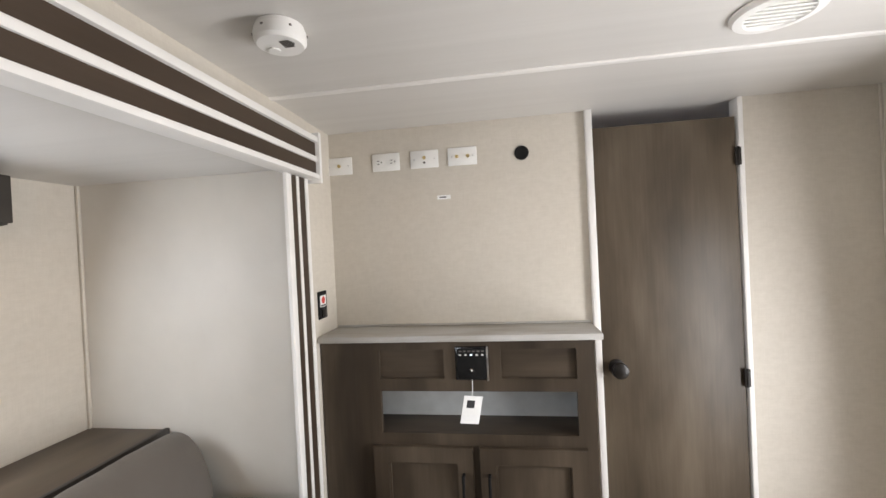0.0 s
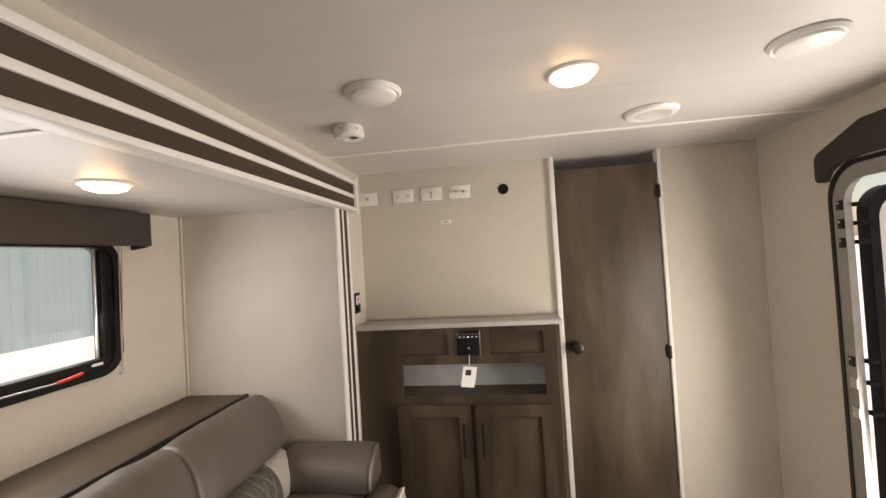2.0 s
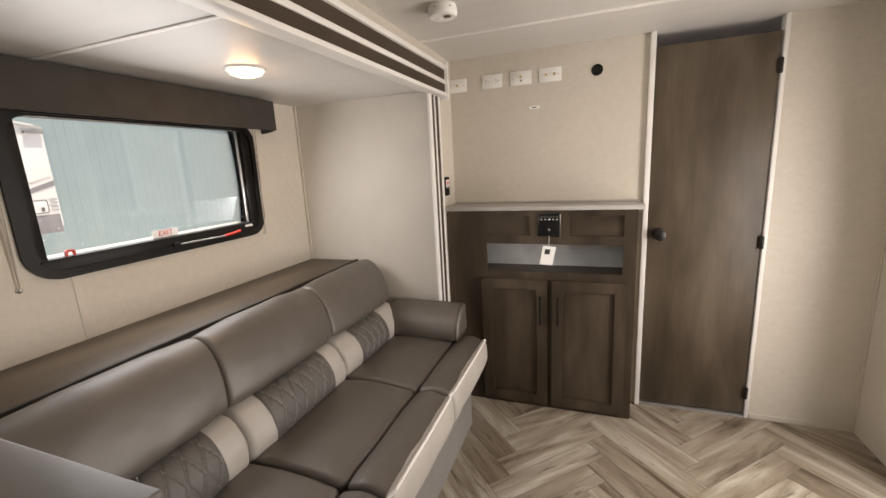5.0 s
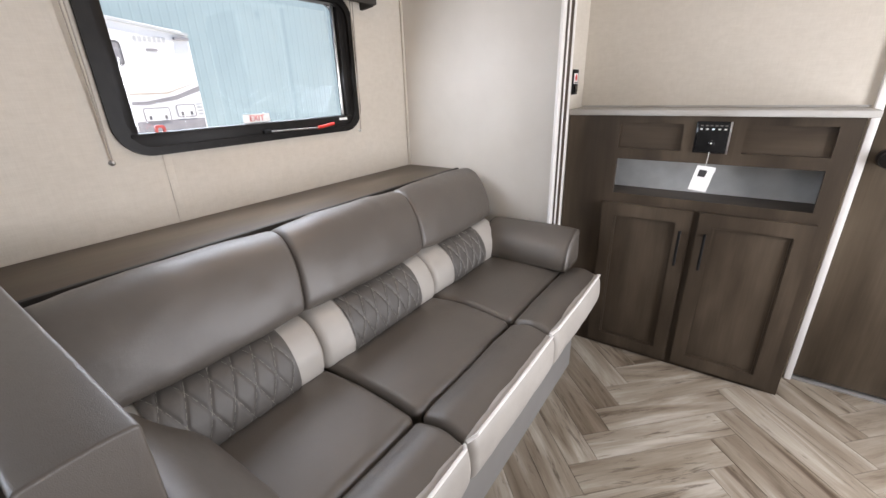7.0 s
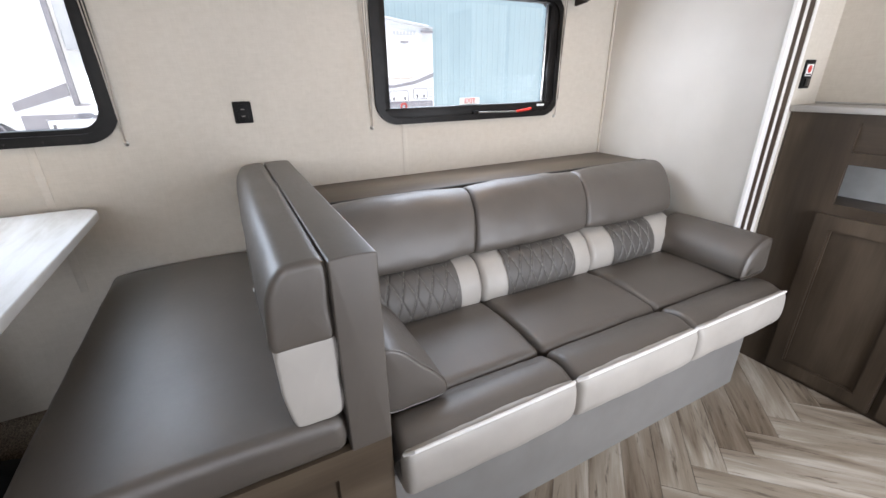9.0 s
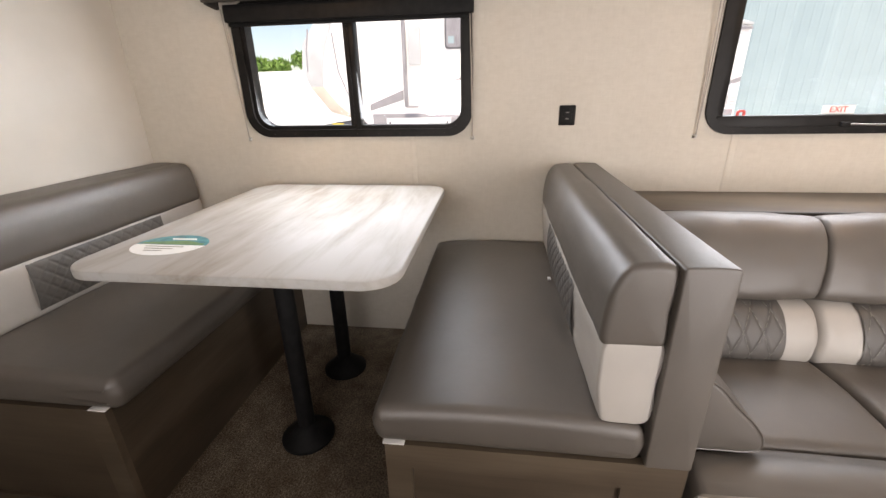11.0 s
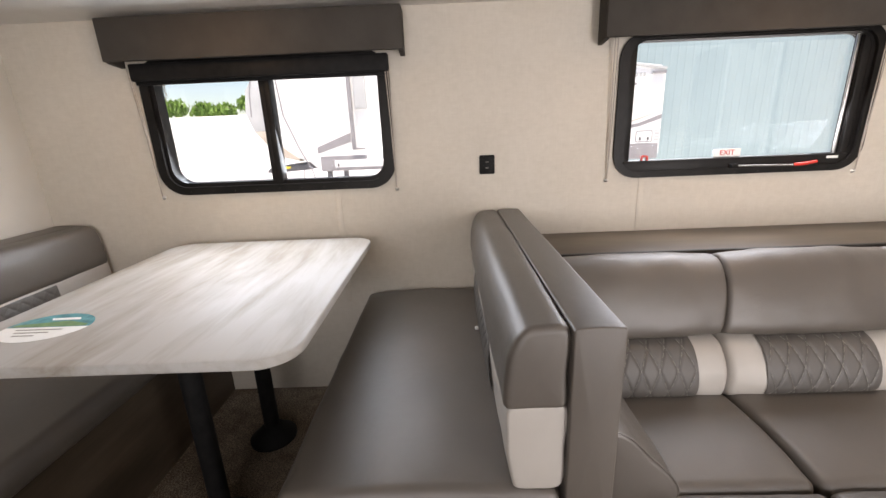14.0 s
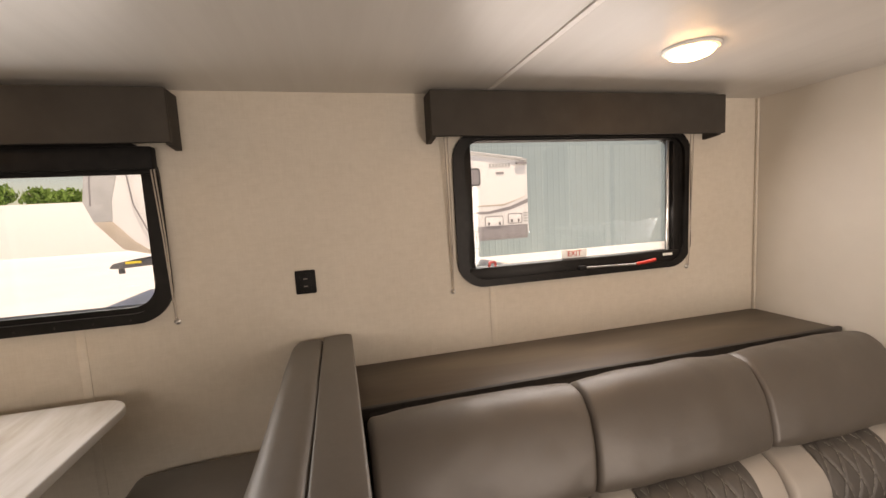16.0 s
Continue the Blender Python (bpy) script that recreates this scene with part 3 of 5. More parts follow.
# the exit window: deep lower rail, latch rod with red grips, sticker
part("lower_rail", box(BACK - 0.05, BACK + 0.004, 0.16, 1.055, 1.118, 1.175, 0.006), M_FRAME, win2)
part("side_rail", box(BACK - 0.05, BACK - 0.004, 0.137, 0.184, 1.15, 1.62, 0.006), M_FRAME, win2)
part("side_rail", box(BACK - 0.05, BACK - 0.004, 1.030, 1.075, 1.15, 1.62, 0.006), M_FRAME, win2)
part("glass_edge", box(BACK - 0.03, BACK - 0.020, 1.018, 1.028, 1.17, 1.62, 0.003), M_STEEL, win2, "bright edge of the glass pane")
part("latch_rod", tube([(BACK + 0.018, 0.60, 1.142), (BACK + 0.024, 0.72, 1.140), (BACK + 0.026, 0.85, 1.137)], 0.0035), M_STEEL, win2, "thin steel latch rod")
part("latch_pivot", box(BACK + 0.004, BACK + 0.022, 0.585, 0.615, 1.133, 1.150, 0.003), M_BLACK, win2)
part("latch_grip", tube([(BACK + 0.026, 0.83, 1.138), (BACK + 0.03, 0.87, 1.142), (BACK + 0.028, 0.915, 1.148)], 0.0065), M_RED, win2, "red plastic latch grip")
part("latch_grip", ring_prism(round_rect(0.232, 0.262, 1.158, 1.196, 0.010, 4), round_rect(0.239, 0.255, 1.166, 1.188, 0.006, 4), BACK - 0.014, BACK - 0.006), M_RED, win2, "red plastic pull loop")
st = part("exit_sticker", box(BACK - 0.041, BACK - 0.0395, 0.545, 0.655, 1.176, 1.206), M_PAPER, win2, "white exit sticker with red letters")
lettering("exit_letters", "EXIT", Matrix.Translation((BACK - 0.039, 0.60, 1.191)) @ pose(0, 0, 0, 90, 0, 90), 0.030, M_RED, win2)
part("corner_label", box(BACK + 0.012, BACK + 0.013, 0.965, 1.01, 1.157, 1.167), M_PAPER, win2, "small pale label")
part("blind_roll", box(BACK + 0.014, BACK + 0.05, -1.742, -0.765, 1.550, 1.612, 0.006), M_BLACK, win1, "black roller blind, almost fully raised")
part("blind_hem", box(BACK + 0.012, BACK + 0.026, -1.742, -0.775, 1.538, 1.552, 0.003), M_BLACK, win1)


def valance(y0, y1, z0, z1, label):
    v = thing("window_valance", (BACK, (y0 + y1) / 2, z0), label, "valance", "window valances")
    d = 0.09
    part("front_board", box(BACK + d - 0.018, BACK + d, y0, y1, z0, z1, 0.004), M_VALANCE, v)
    for y, s in ((y0, 1), (y1, -1)):
        poly = [(BACK + 0.0005, z0 - 0.012), (BACK + d - 0.02, z0 - 0.004), (BACK + d - 0.018, z1 - 0.001), (BACK + 0.0005, z1 - 0.001)]
        part("end_board", prism(poly, y, y + s * 0.018, "y", 0.002), M_VALANCE, v)
    part("top_board", box(BACK + 0.0005, BACK + d - 0.018, y0 + 0.018, y1 - 0.018, z1 - 0.016, z1 - 0.002), M_VALANCE, v)
    return v


valance(-1.80, -0.702, 1.615, 1.76, "charcoal fabric-covered valance over the dinette window")
valance(0.026, 1.183, 1.622, 1.765, "charcoal fabric-covered valance over the sofa window")


def blind_cord(y, z_top):
    c = thing("blind_cord", (BACK, y, 1.10), "thin beige blind cord tied to a wall cleat", "cord", "blind cords")
    part("cord", tube([(BACK + 0.03, y - 0.012, z_top), (BACK + 0.018, y - 0.004, 1.35), (BACK + 0.01, y, 1.108)], 0.0021, 6), M_CORD, c)
    part("cord", tube([(BACK + 0.034, y - 0.002, z_top), (BACK + 0.02, y + 0.003, 1.35), (BACK + 0.01, y, 1.108)], 0.0021, 6), M_CORD, c)
    part("cleat", lathe([(0.009, 0), (0.009, 0.003), (0.004, 0.006), (0.004, 0.012), (0.0, 0.014)], (BACK, y, 1.102), (1, 0, 0), 12), M_STEEL, c)


for y, z in ((-1.749, 1.60), (-0.769, 1.60), (0.093, 1.64), (1.092, 1.64)):
    blind_cord(y, z)


# ---- doors ----
def knob(parent, at, out, material=None):
    """A round knob with its rose, turned towards out."""
    material = material or M_BRONZE
    k = part("door_knob", lathe([(0.030, 0.0), (0.030, 0.006), (0.014, 0.010), (0.012, 0.028), (0.026, 0.036), (0.031, 0.048), (0.029, 0.060), (0.018, 0.066), (0.0, 0.067)], at, out, 28), material, parent, "dark bronze round knob")
    return k


door = thing("door_1", (0.79, END, 0), "closed grey-brown wood-look interior door with a dark knob", "door", kind="structure")
part("leaf", box(0.535, 1.034, END + 0.002, END + 0.034, 0.022, 1.912, 0.002), M_DOORWOOD, door)
knob(door, (0.585, END + 0.002, 0.995), (0, -1, 0))
part("strike_plate", box(0.531, 0.536, END - 0.004, END + 0.012, 0.97, 1.02), M_BRONZE, door)
for z in (1.765, 0.955, 0.145):
    h = part("hinge", box(1.026, 1.046, END - 0.010, END - 0.004, z - 0.032, z + 0.032, 0.001), M_BRONZE, door, "dark bronze hinge")
    part("hinge_pin", lathe([(0.004, -0.034), (0.004, 0.034)], (1.036, END - 0.010, z), (0, 0, 1), 10), M_BRONZE, h)
structure("threshold", box(0.532, 1.040, END - 0.01, END + 0.05, 0.0, 0.008, 0.002), M_ALU, "thin pale threshold strip under the door", "trim")

rear_door = thing("door_2", (0.35, REAR, 0), "dark walnut door in the rear partition", "door", kind="structure")
part("leaf", box(0.055, 0.655, REAR - 0.05, REAR - 0.015, 0.05, 1.88, 0.002), M_DARKWOOD, rear_door)
part("casing", box(0.012, 0.040, REAR - T, REAR + 0.010, 0.0, 1.92, 0.003), M_TRIM, rear_door)
part("casing", box(0.66, 0.69, REAR - T, REAR + 0.010, 0.0, 1.92, 0.003), M_TRIM, rear_door)
part("casing", box(0.040, 0.66, REAR - T, REAR + 0.010, 1.885, 1.92, 0.003), M_TRIM, rear_door)
part("sill", box(0.040, 0.66, REAR - 0.06, REAR + 0.012, 0.0, 0.045, 0.004), M_TRIM, rear_door)


def entry_door():
    d = thing("entry_door", (RIGHT, 1.0, 0), "cream entry door standing open to the outside", "door", kind="structure")
    outer = round_rect(DY0, DY1, DZ0, DZ1, 0.13, 8)
    inner = round_rect(DY0 + 0.055, DY1 - 0.055, DZ0 + 0.05, DZ1 - 0.055, 0.09, 8)
    part("door_frame", ring_prism(outer, inner, RIGHT - 0.006, RIGHT + 0.006), M_ALU, d, "grey aluminium door frame")
    o3 = round_rect(DY0 - 0.012, DY1 + 0.012, DZ0 - 0.012, DZ1 + 0.012, 0.135, 8)
    i3 = round_rect(DY0 + 0.004, DY1 - 0.004, DZ0 + 0.004, DZ1 - 0.004, 0.13, 8)
    part("frame_seal", ring_prism(o3, i3, RIGHT - 0.010, RIGHT - 0.0005), M_BRONZE, d, "dark rubber edge of the frame")
    jamb_o = round_rect(DY0 + 0.03, DY1 - 0.03, DZ0 + 0.02, DZ1 - 0.03, 0.11, 8)
    part("jamb", ring_prism(jamb_o, round_rect(DY0 + 0.042, DY1 - 0.042, DZ0 + 0.034, DZ1 - 0.042, 0.10, 8), RIGHT + 0.008, RIGHT + 0.03), M_ALU, d)
    # leaf swung outwards: its inner side looks along -y
    hinge = Matrix.Translation((RIGHT + 0.085, DY1 - 0.028, 0)) @ pose(0, 0, 0, 0, 0, 2)
    leaf = round_rect(0.02, 0.67, DZ0 + 0.02, DZ1 - 0.095, 0.09, 8)
    bm = prism(leaf, 0.0, 0.035, "y")
    bm.transform(hinge)
    part("leaf", bm, M_WHITEPL, d, "cream inner skin of the open door")
    edge = ring_prism(round_rect(0.0, 0.69, DZ0, DZ1 - 0.075, 0.10, 8), round_rect(0.033, 0.657, DZ0 + 0.035, DZ1 - 0.11, 0.092, 8), -0.012, 0.04, "y")
    edge.transform(hinge)
    part("leaf_edge", edge, M_BLACK, d, "black rubber-edged door rim")
    for z0, z1 in ((0.99, 0.998), (0.66, 0.668)):
        b = box(0.06, 0.63, -0.004, 0.001, z0, z1)
        b.transform(hinge)
        part("leaf_line", b, M_SLOT, d)
    b = tube([(0.10, -0.005, 0.90), (0.10, -0.03, 0.88), (0.10, -0.03, 0.80), (0.10, -0.005, 0.78)], 0.008)
    b.transform(hinge)
    part("grab_handle", b, M_BLACK, d, "black grab handle")
    for z in (1.60, 1.53, 1.46, 1.02, 0.94, 0.83):
        h = part("hinge", box(RIGHT - 0.010, RIGHT - 0.006, DY1 - 0.054, DY1 - 0.024, z - 0.018, z + 0.018, 0.001), M_STEEL if z < 1 else M_BRONZE, d)
        part("hinge_arm", box(RIGHT + 0.032, RIGHT + 0.07, DY1 - 0.056, DY1 - 0.030, z - 0.008, z + 0.008, 0.003), M_BLACK, h)
        part("hinge_screw", lathe([(0.005, 0), (0.004, 0.002), (0.0, 0.003)], (RIGHT - 0.012, DY1 - 0.035, z + 0.008), (-1, 0, 0), 10), M_STEEL, h)
    return d


entry_door()
cor = thing("door_cornice", (RIGHT, 1.0, 1.72), "dark brown padded cornice over the entry door", "cornice")
arch = [(1.375, 1.695), (1.388, 1.705), (1.388, 1.785), (1.372, 1.808), (1.17, 1.885), (0.83, 1.885), (0.60, 1.80), (0.585, 1.775), (0.585, 1.695)]
low = [(0.628, 1.695), (0.645, 1.725), (0.69, 1.752), (0.78, 1.765), (1.20, 1.765), (1.29, 1.752), (1.336, 1.725), (1.352, 1.695)]
part("band", prism(arch + low, RIGHT - 0.035, RIGHT - 0.0005, "x", 0.006), M_VALANCE, cor)


# ---- ceiling fittings ----
def puck_light(name, x, y, z, lit, group, label):
    l = thing(name, (x, y, z), label, "ceiling light", group)
    part("ring", lathe([(0.056, -0.0005), (0.070, -0.0005), (0.070, -0.003), (0.066, -0.007), (0.058, -0.008), (0.056, -0.006)], (x, y, z), n=40), M_WHITEPL, l)
    part("lens", lathe([(0.057, -0.002), (0.057, -0.009), (0.050, -0.018), (0.034, -0.024), (0.016, -0.027), (0.0, -0.0275)], (x, y, z), n=40), M_LAMP if lit else M_LENS, l, "glowing warm lens" if lit else "unlit frosted lens")


puck_light("ceiling_light", 0.457, 0.751, CEIL, True, "main ceiling lights", "lit round ceiling light with a warm lens")
puck_light("ceiling_light", -0.905, 0.645, SLIDE_CEIL, True, "slide-out ceiling lights", "lit round light in the ceiling over the sofa")
puck_light("ceiling_light", -0.937, -1.344, SLIDE_CEIL, True, "slide-out ceiling lights", "lit round light in the ceiling over the dinette")


def dome(x, y):
    s = thing("dome_light", (x, y, CEIL), "unlit white round dome light on the ceiling", "ceiling light", "unlit dome lights")
    part("rim", lathe([(0.0, -0.0005), (0.080, -0.0005), (0.080, -0.006), (0.074, -0.013), (0.066, -0.011), (0.0, -0.011)], (x, y, CEIL), n=44), M_WHITEPL, s)
    part("cover", lathe([(0.066, -0.009), (0.064, -0.019), (0.054, -0.024), (0.0, -0.027)], (x, y, CEIL), n=44), M_LENS, s)


dome(-0.098, 0.715)
dome(1.01, 0.711)


def vent(x, y, label):
    v = thing("ceiling_vent", (x, y, CEIL), label, "air vent", "ceiling vents")
    part("ring", lathe([(0.062, -0.001), (0.092, -0.001), (0.092, -0.006), (0.085, -0.014), (0.066, -0.016), (0.062, -0.010)], (x, y, CEIL), n=44), M_WHITEPL, v)
    part("throat", lathe([(0.0, -0.002), (0.063, -0.002), (0.063, -0.003), (0.0, -0.003)], (x, y, CEIL), n=32), M_SLOT, v)
    for k in range(7):
        o = (k - 3) * 0.0165
        half = math.sqrt(0.0625 ** 2 - o ** 2)
        bm = box(-half, half, -0.0055, 0.0055, -0.0008, 0.0008)
        bm.transform(Matrix.Translation((x, y + o, CEIL - 0.011)) @ pose(0, 0, 0, 55))
        part("louvre", bm, M_WHITEPL, v)


vent(0.804, 1.168, "round white ceiling vent with slanted louvres")
vent(0.81, 0.391, "round white ceiling vent near the kitchen cabinet")

sm = thing("smoke_alarm", (-0.276, 0.985, CEIL), "white round smoke alarm on the ceiling", "smoke alarm")
SX, SY = -0.276, 0.985
part("mount", lathe([(0.0, -0.001), (0.050, -0.001), (0.050, -0.010), (0.0, -0.010)], (SX, SY, CEIL), n=40), M_WHITEPL, sm)
part("body", lathe([(0.0, -0.010), (0.053, -0.010), (0.055, -0.020), (0.054, -0.034), (0.048, -0.041), (0.0, -0.043)], (SX, SY, CEIL), n=40), M_WHITEPL, sm)
for k in range(5):
    part("slot", box(SX + 0.008, SX + 0.036 - 0.003 * abs(k - 2), SY - 0.022 + 0.006 * k, SY - 0.019 + 0.006 * k, CEIL - 0.0440, CEIL - 0.0425), M_SLOT, sm)
for k in range(6):
    w = radians(20 + 60 * k)
    part("slot", box(SX - 0.003 + 0.0542 * math.cos(w), SX + 0.003 + 0.0542 * math.cos(w), SY - 0.002 + 0.0542 * math.sin(w), SY + 0.002 + 0.0542 * math.sin(w), CEIL - 0.021, CEIL - 0.017), M_SLOT, sm)
part("button", lathe([(0.012, 0), (0.012, -0.003), (0.0, -0.004)], (SX - 0.02, SY + 0.01, CEIL - 0.0425), n=20), M_WHITEPL, sm)


# ---- media cabinet on the television wall ----
def frame_face(x0, x1, z0, z1, holes, y0, y1):
    """A face frame across y with square openings; holes are (x0, x1, z0, z1) stacked from the top down, in rows."""
    bm = bmesh.new()
    z = z1
    for row in holes:
        a, b = row[0][2], row[0][3]
        box(x0, x1, y0, y1, b, z, bm=bm)
        x = x0
        for h in row:
            box(x, h[0], y0, y1, a, b, bm=bm)
            x = h[1]
        box(x, x1, y0, y1, a, b, bm=bm)
        z = a
    box(x0, x1, y0, y1, z0, z, bm=bm)
    return bm


def shaker_door(parent, x0, x1, z0, z1, y, handle_x):
    """A door with a sunken middle panel and a black bar pull."""
    s = 0.058
    bm = ring_prism([(x0, z0), (x1, z0), (x1, z1), (x0, z1)], [(x0 + s, z0 + s), (x1 - s, z0 + s), (x1 - s, z1 - s), (x0 + s, z1 - s)], y - 0.019, y, "y")
    bmesh.ops.bevel(bm, geom=[e for e in bm.edges if all(abs(v.co.y - (y - 0.019)) < 1e-5 for v in e.verts)], offset=0.0025, segments=2, affect="EDGES")
    d = part("cabinet_door", bm, M_WOOD, parent)
    part("door_panel", box(x0 + s - 0.003, x1 - s + 0.003, y - 0.005, y + 0.0, z0 + s - 0.003, z1 - s + 0.003), M_WOOD, d)
    bead = ring_prism([(x0 + s, z0 + s), (x1 - s, z0 + s), (x1 - s, z1 - s), (x0 + s, z1 - s)],
                      [(x0 + s + 0.006, z0 + s + 0.006), (x1 - s - 0.006, z0 + s + 0.006), (x1 - s - 0.006, z1 - s - 0.006), (x0 + s + 0.006, z1 - s - 0.006)], y - 0.012, y - 0.0045, "y")
    part("bead", bead, M_WOOD, d)
    part("handle", tube([(handle_x, y - 0.019, 0.536), (handle_x, y - 0.044, 0.536), (handle_x, y - 0.048, 0.525), (handle_x, y - 0.048, 0.682), (handle_x, y - 0.044, 0.672), (handle_x, y - 0.019, 0.672)], 0.0055, 10), M_BLACK, d, "slim black bar pull")


CF = 1.618   # plane of the face frame's front
cab = thing("media_cabinet", (-0.02, 1.7, 0), "grey-brown maple media cabinet with two doors and an open niche", "cabinet")
part("face_frame", frame_face(-0.525, 0.470, 0.0, 1.146, [
    [(-0.298, -0.056, 1.009, 1.115), (0.150, 0.410, 1.009, 1.115)],
    [(-0.298, 0.408, 0.808, 0.963)]], CF, CF + 0.019), M_WOOD, cab)
part("sunken_panel", box(-0.30, -0.053, CF + 0.0135, CF + 0.0185, 1.006, 1.118), M_WOODX, cab)
part("sunken_panel", box(0.147, 0.413, CF + 0.0135, CF + 0.0185, 1.006, 1.118), M_WOODX, cab)
part("side_panel", box(0.452, 0.470, CF + 0.019, END - 0.0005, 0.0, 1.140), M_WOOD, cab)
part("side_panel", box(-0.525, -0.507, CF + 0.019, END - 0.0005, 0.0, 1.140), M_WOOD, cab)
part("niche_floor", box(-0.507, 0.452, CF + 0.019, END - 0.0005, 0.794, 0.808), M_WOODX, cab)
part("niche_back", box(-0.507, 0.452, END - 0.012, END - 0.004, 0.808, 0.985), M_NICHE, cab, "pale liner at the back of the niche")
part("niche_top", box(-0.507, 0.452, CF + 0.019, END - 0.0005, 0.985, 0.997), M_WOODX, cab)
shaker_door(cab, -0.332, 0.036, 0.022, 0.766, CF, 0.001)
shaker_door(cab, 0.058, 0.432, 0.022, 0.766, CF, 0.093)
top = thing("countertop", (-0.02, 1.7, 1.14), "narrow marble-look laminate top on the media cabinet", "countertop")
part("slab", box(-0.527, 0.498, CF - 0.022, END - 0.0005, 1.1465, 1.170, 0.004), M_MARBLE, top)
part("back_lip", box(-0.525, 0.498, END - 0.010, END - 0.0005, 1.1705, 1.178, 0.002), M_MARBLE, top)

radio = thing("radio", (0.047, CF, 1.01), "black wall-mounted stereo panel with small white keys", "radio")
part("bezel", box(-0.013, 0.106, CF - 0.010, CF - 0.0005, 1.006, 1.127, 0.004), M_GLOSSBLACK, radio)
part("panel", box(-0.004, 0.097, CF - 0.014, CF - 0.0102, 1.012, 1.120, 0.002), M_BLACK, radio)
part("rim", box(0.099, 0.106, CF - 0.015, CF - 0.0105, 1.006, 1.127, 0.001), M_STEEL, radio)
for k in range(5):
    part("key", box(0.002 + 0.02 * k, 0.010 + 0.02 * k, CF - 0.0155, CF - 0.0142, 1.096, 1.101), M_WHITEPL if k != 2 else M_GLOW, radio)
for k in range(6):
    part("key", box(0.002 + 0.016 * k, 0.012 + 0.016 * k, CF - 0.0155, CF - 0.0142, 1.109, 1.114), M_SLOT, radio)
part("dial", lathe([(0.010, 0), (0.010, 0.005), (0.007, 0.007), (0, 0.007)], (0.047, CF - 0.0142, 1.045), (0, -1, 0), 24), M_GLOSSBLACK, radio)
part("key", lathe([(0.003, 0), (0.003, 0.001), (0, 0.001)], (0.047, CF - 0.0213, 1.045), (0, -1, 0), 12), M_WHITEPL, radio)

tag = thing("hang_tag", (0.06, CF - 0.02, 0.88), "white paper tag hanging from the stereo on a string", "tag")
card = box(-0.034, 0.034, -0.0008, 0.0008, -0.052, 0.052, 0.0006, 1)
card.transform(Matrix.Translation((0.040, CF - 0.030, 0.908)) @ pose(0, 0, 0, 8, 9, 18))
part("card", card, M_PAPER, tag)
code = box(-0.020, 0.008, -0.0016, -0.0009, 0.008, 0.036)
code.transform(Matrix.Translation((0.040, CF - 0.030, 0.908)) @ pose(0, 0, 0, 8, 9, 18))
part("dark_square", code, M_INK, tag, "dark printed square")
part("string", tube([(0.047, CF - 0.02, 1.012), (0.047, CF - 0.024, 0.985), (0.044, CF - 0.029, 0.958)], 0.0014, 6), M_PAPER, tag)


# ---- plates and marks on the television wall ----
def wall_plate(name, label, x, z, w=0.116, h=0.072, category="wall plate"):
    p = thing(name, (x, END, z), label, category, "wall plates above the cabinet")
    part("plate", box(x - w / 2, x + w / 2, END - 0.006, END - 0.0005, z - h / 2, z + h / 2, 0.003), M_WHITEPL, p)
    for s in (-1, 1):
        part("screw", lathe([(0.0035, 0), (0.003, 0.0012), (0, 0.0015)], (x + s * w * 0.36, END - 0.006, z), (0, -1, 0), 10), M_STEEL, p)
    return p


def coax(p, x, z):
    s = part("coax_jack", lathe([(0.007, 0), (0.007, 0.003), (0.0045, 0.004), (0.0045, 0.012), (0.0, 0.012)], (x, END - 0.006, z), (0, -1, 0), 14), M_BRASS, p, "threaded brass jack")
    return s


PZ = 1.845
p = wall_plate("switch_plate", "white plate with a single coaxial jack", -0.487, PZ - 0.002)
coax(p, -0.485, PZ - 0.002)
p = wall_plate("wall_outlet", "white double wall outlet mounted sideways", -0.283, PZ, category="outlet")
for dx in (-0.028, 0.028):
    f = part("socket", prism(round_rect(-0.283 + dx - 0.019, -0.283 + dx + 0.019, PZ - 0.015, PZ + 0.015, 0.012, 5), END - 0.0085, END - 0.006, "y"), M_WHITEPL, p)
    for sx, sz, w, h in ((-0.004, 0.006, 0.010, 0.003), (-0.004, -0.006, 0.010, 0.003), (0.010, 0.0, 0.005, 0.005)):
        part("slot", box(-0.283 + dx + sx - w / 2, -0.283 + dx + sx + w / 2, END - 0.0092, END - 0.0083, PZ + sz - h / 2, PZ + sz + h / 2), M_SLOT, f)
p = wall_plate("jack_plate", "white plate with a coaxial jack and antenna switch", -0.123, PZ)
coax(p, -0.123, PZ + 0.006)
part("socket", lathe([(0.005, 0), (0.005, 0.001), (0, 0.001)], (-0.123, END - 0.006, PZ - 0.014), (0, -1, 0), 12), M_SLOT, p)
p = wall_plate("jack_plate", "white plate with two coaxial jacks", 0.032, PZ)
coax(p, 0.010, PZ)
coax(p, 0.054, PZ)
hole = thing("cable_grommet", (0.265, END, 1.84), "black round cable grommet in the wall", "grommet")
part("ring", lathe([(0.019, 0.0005), (0.028, 0.0005), (0.028, 0.004), (0.024, 0.006), (0.019, 0.004)], (0.265, END, 1.84), (0, -1, 0), 28), M_BLACK, hole)
part("plug", lathe([(0.0, 0.0005), (0.019, 0.0005), (0.019, 0.0015), (0.0, 0.002)], (0.265, END, 1.84), (0, -1, 0), 24), M_GLOSSBLACK, hole)
lab = thing("wall_label", (-0.05, END, 1.687), "tiny white label with dark unreadable print", "label")
part("backing", box(-0.077, -0.023, END - 0.0012, END - 0.0004, 1.679, 1.695), M_PAPER, lab)
part("print_bar", box(-0.068, -0.040, END - 0.0018, END - 0.0013, 1.6845, 1.6895), M_INK, lab)

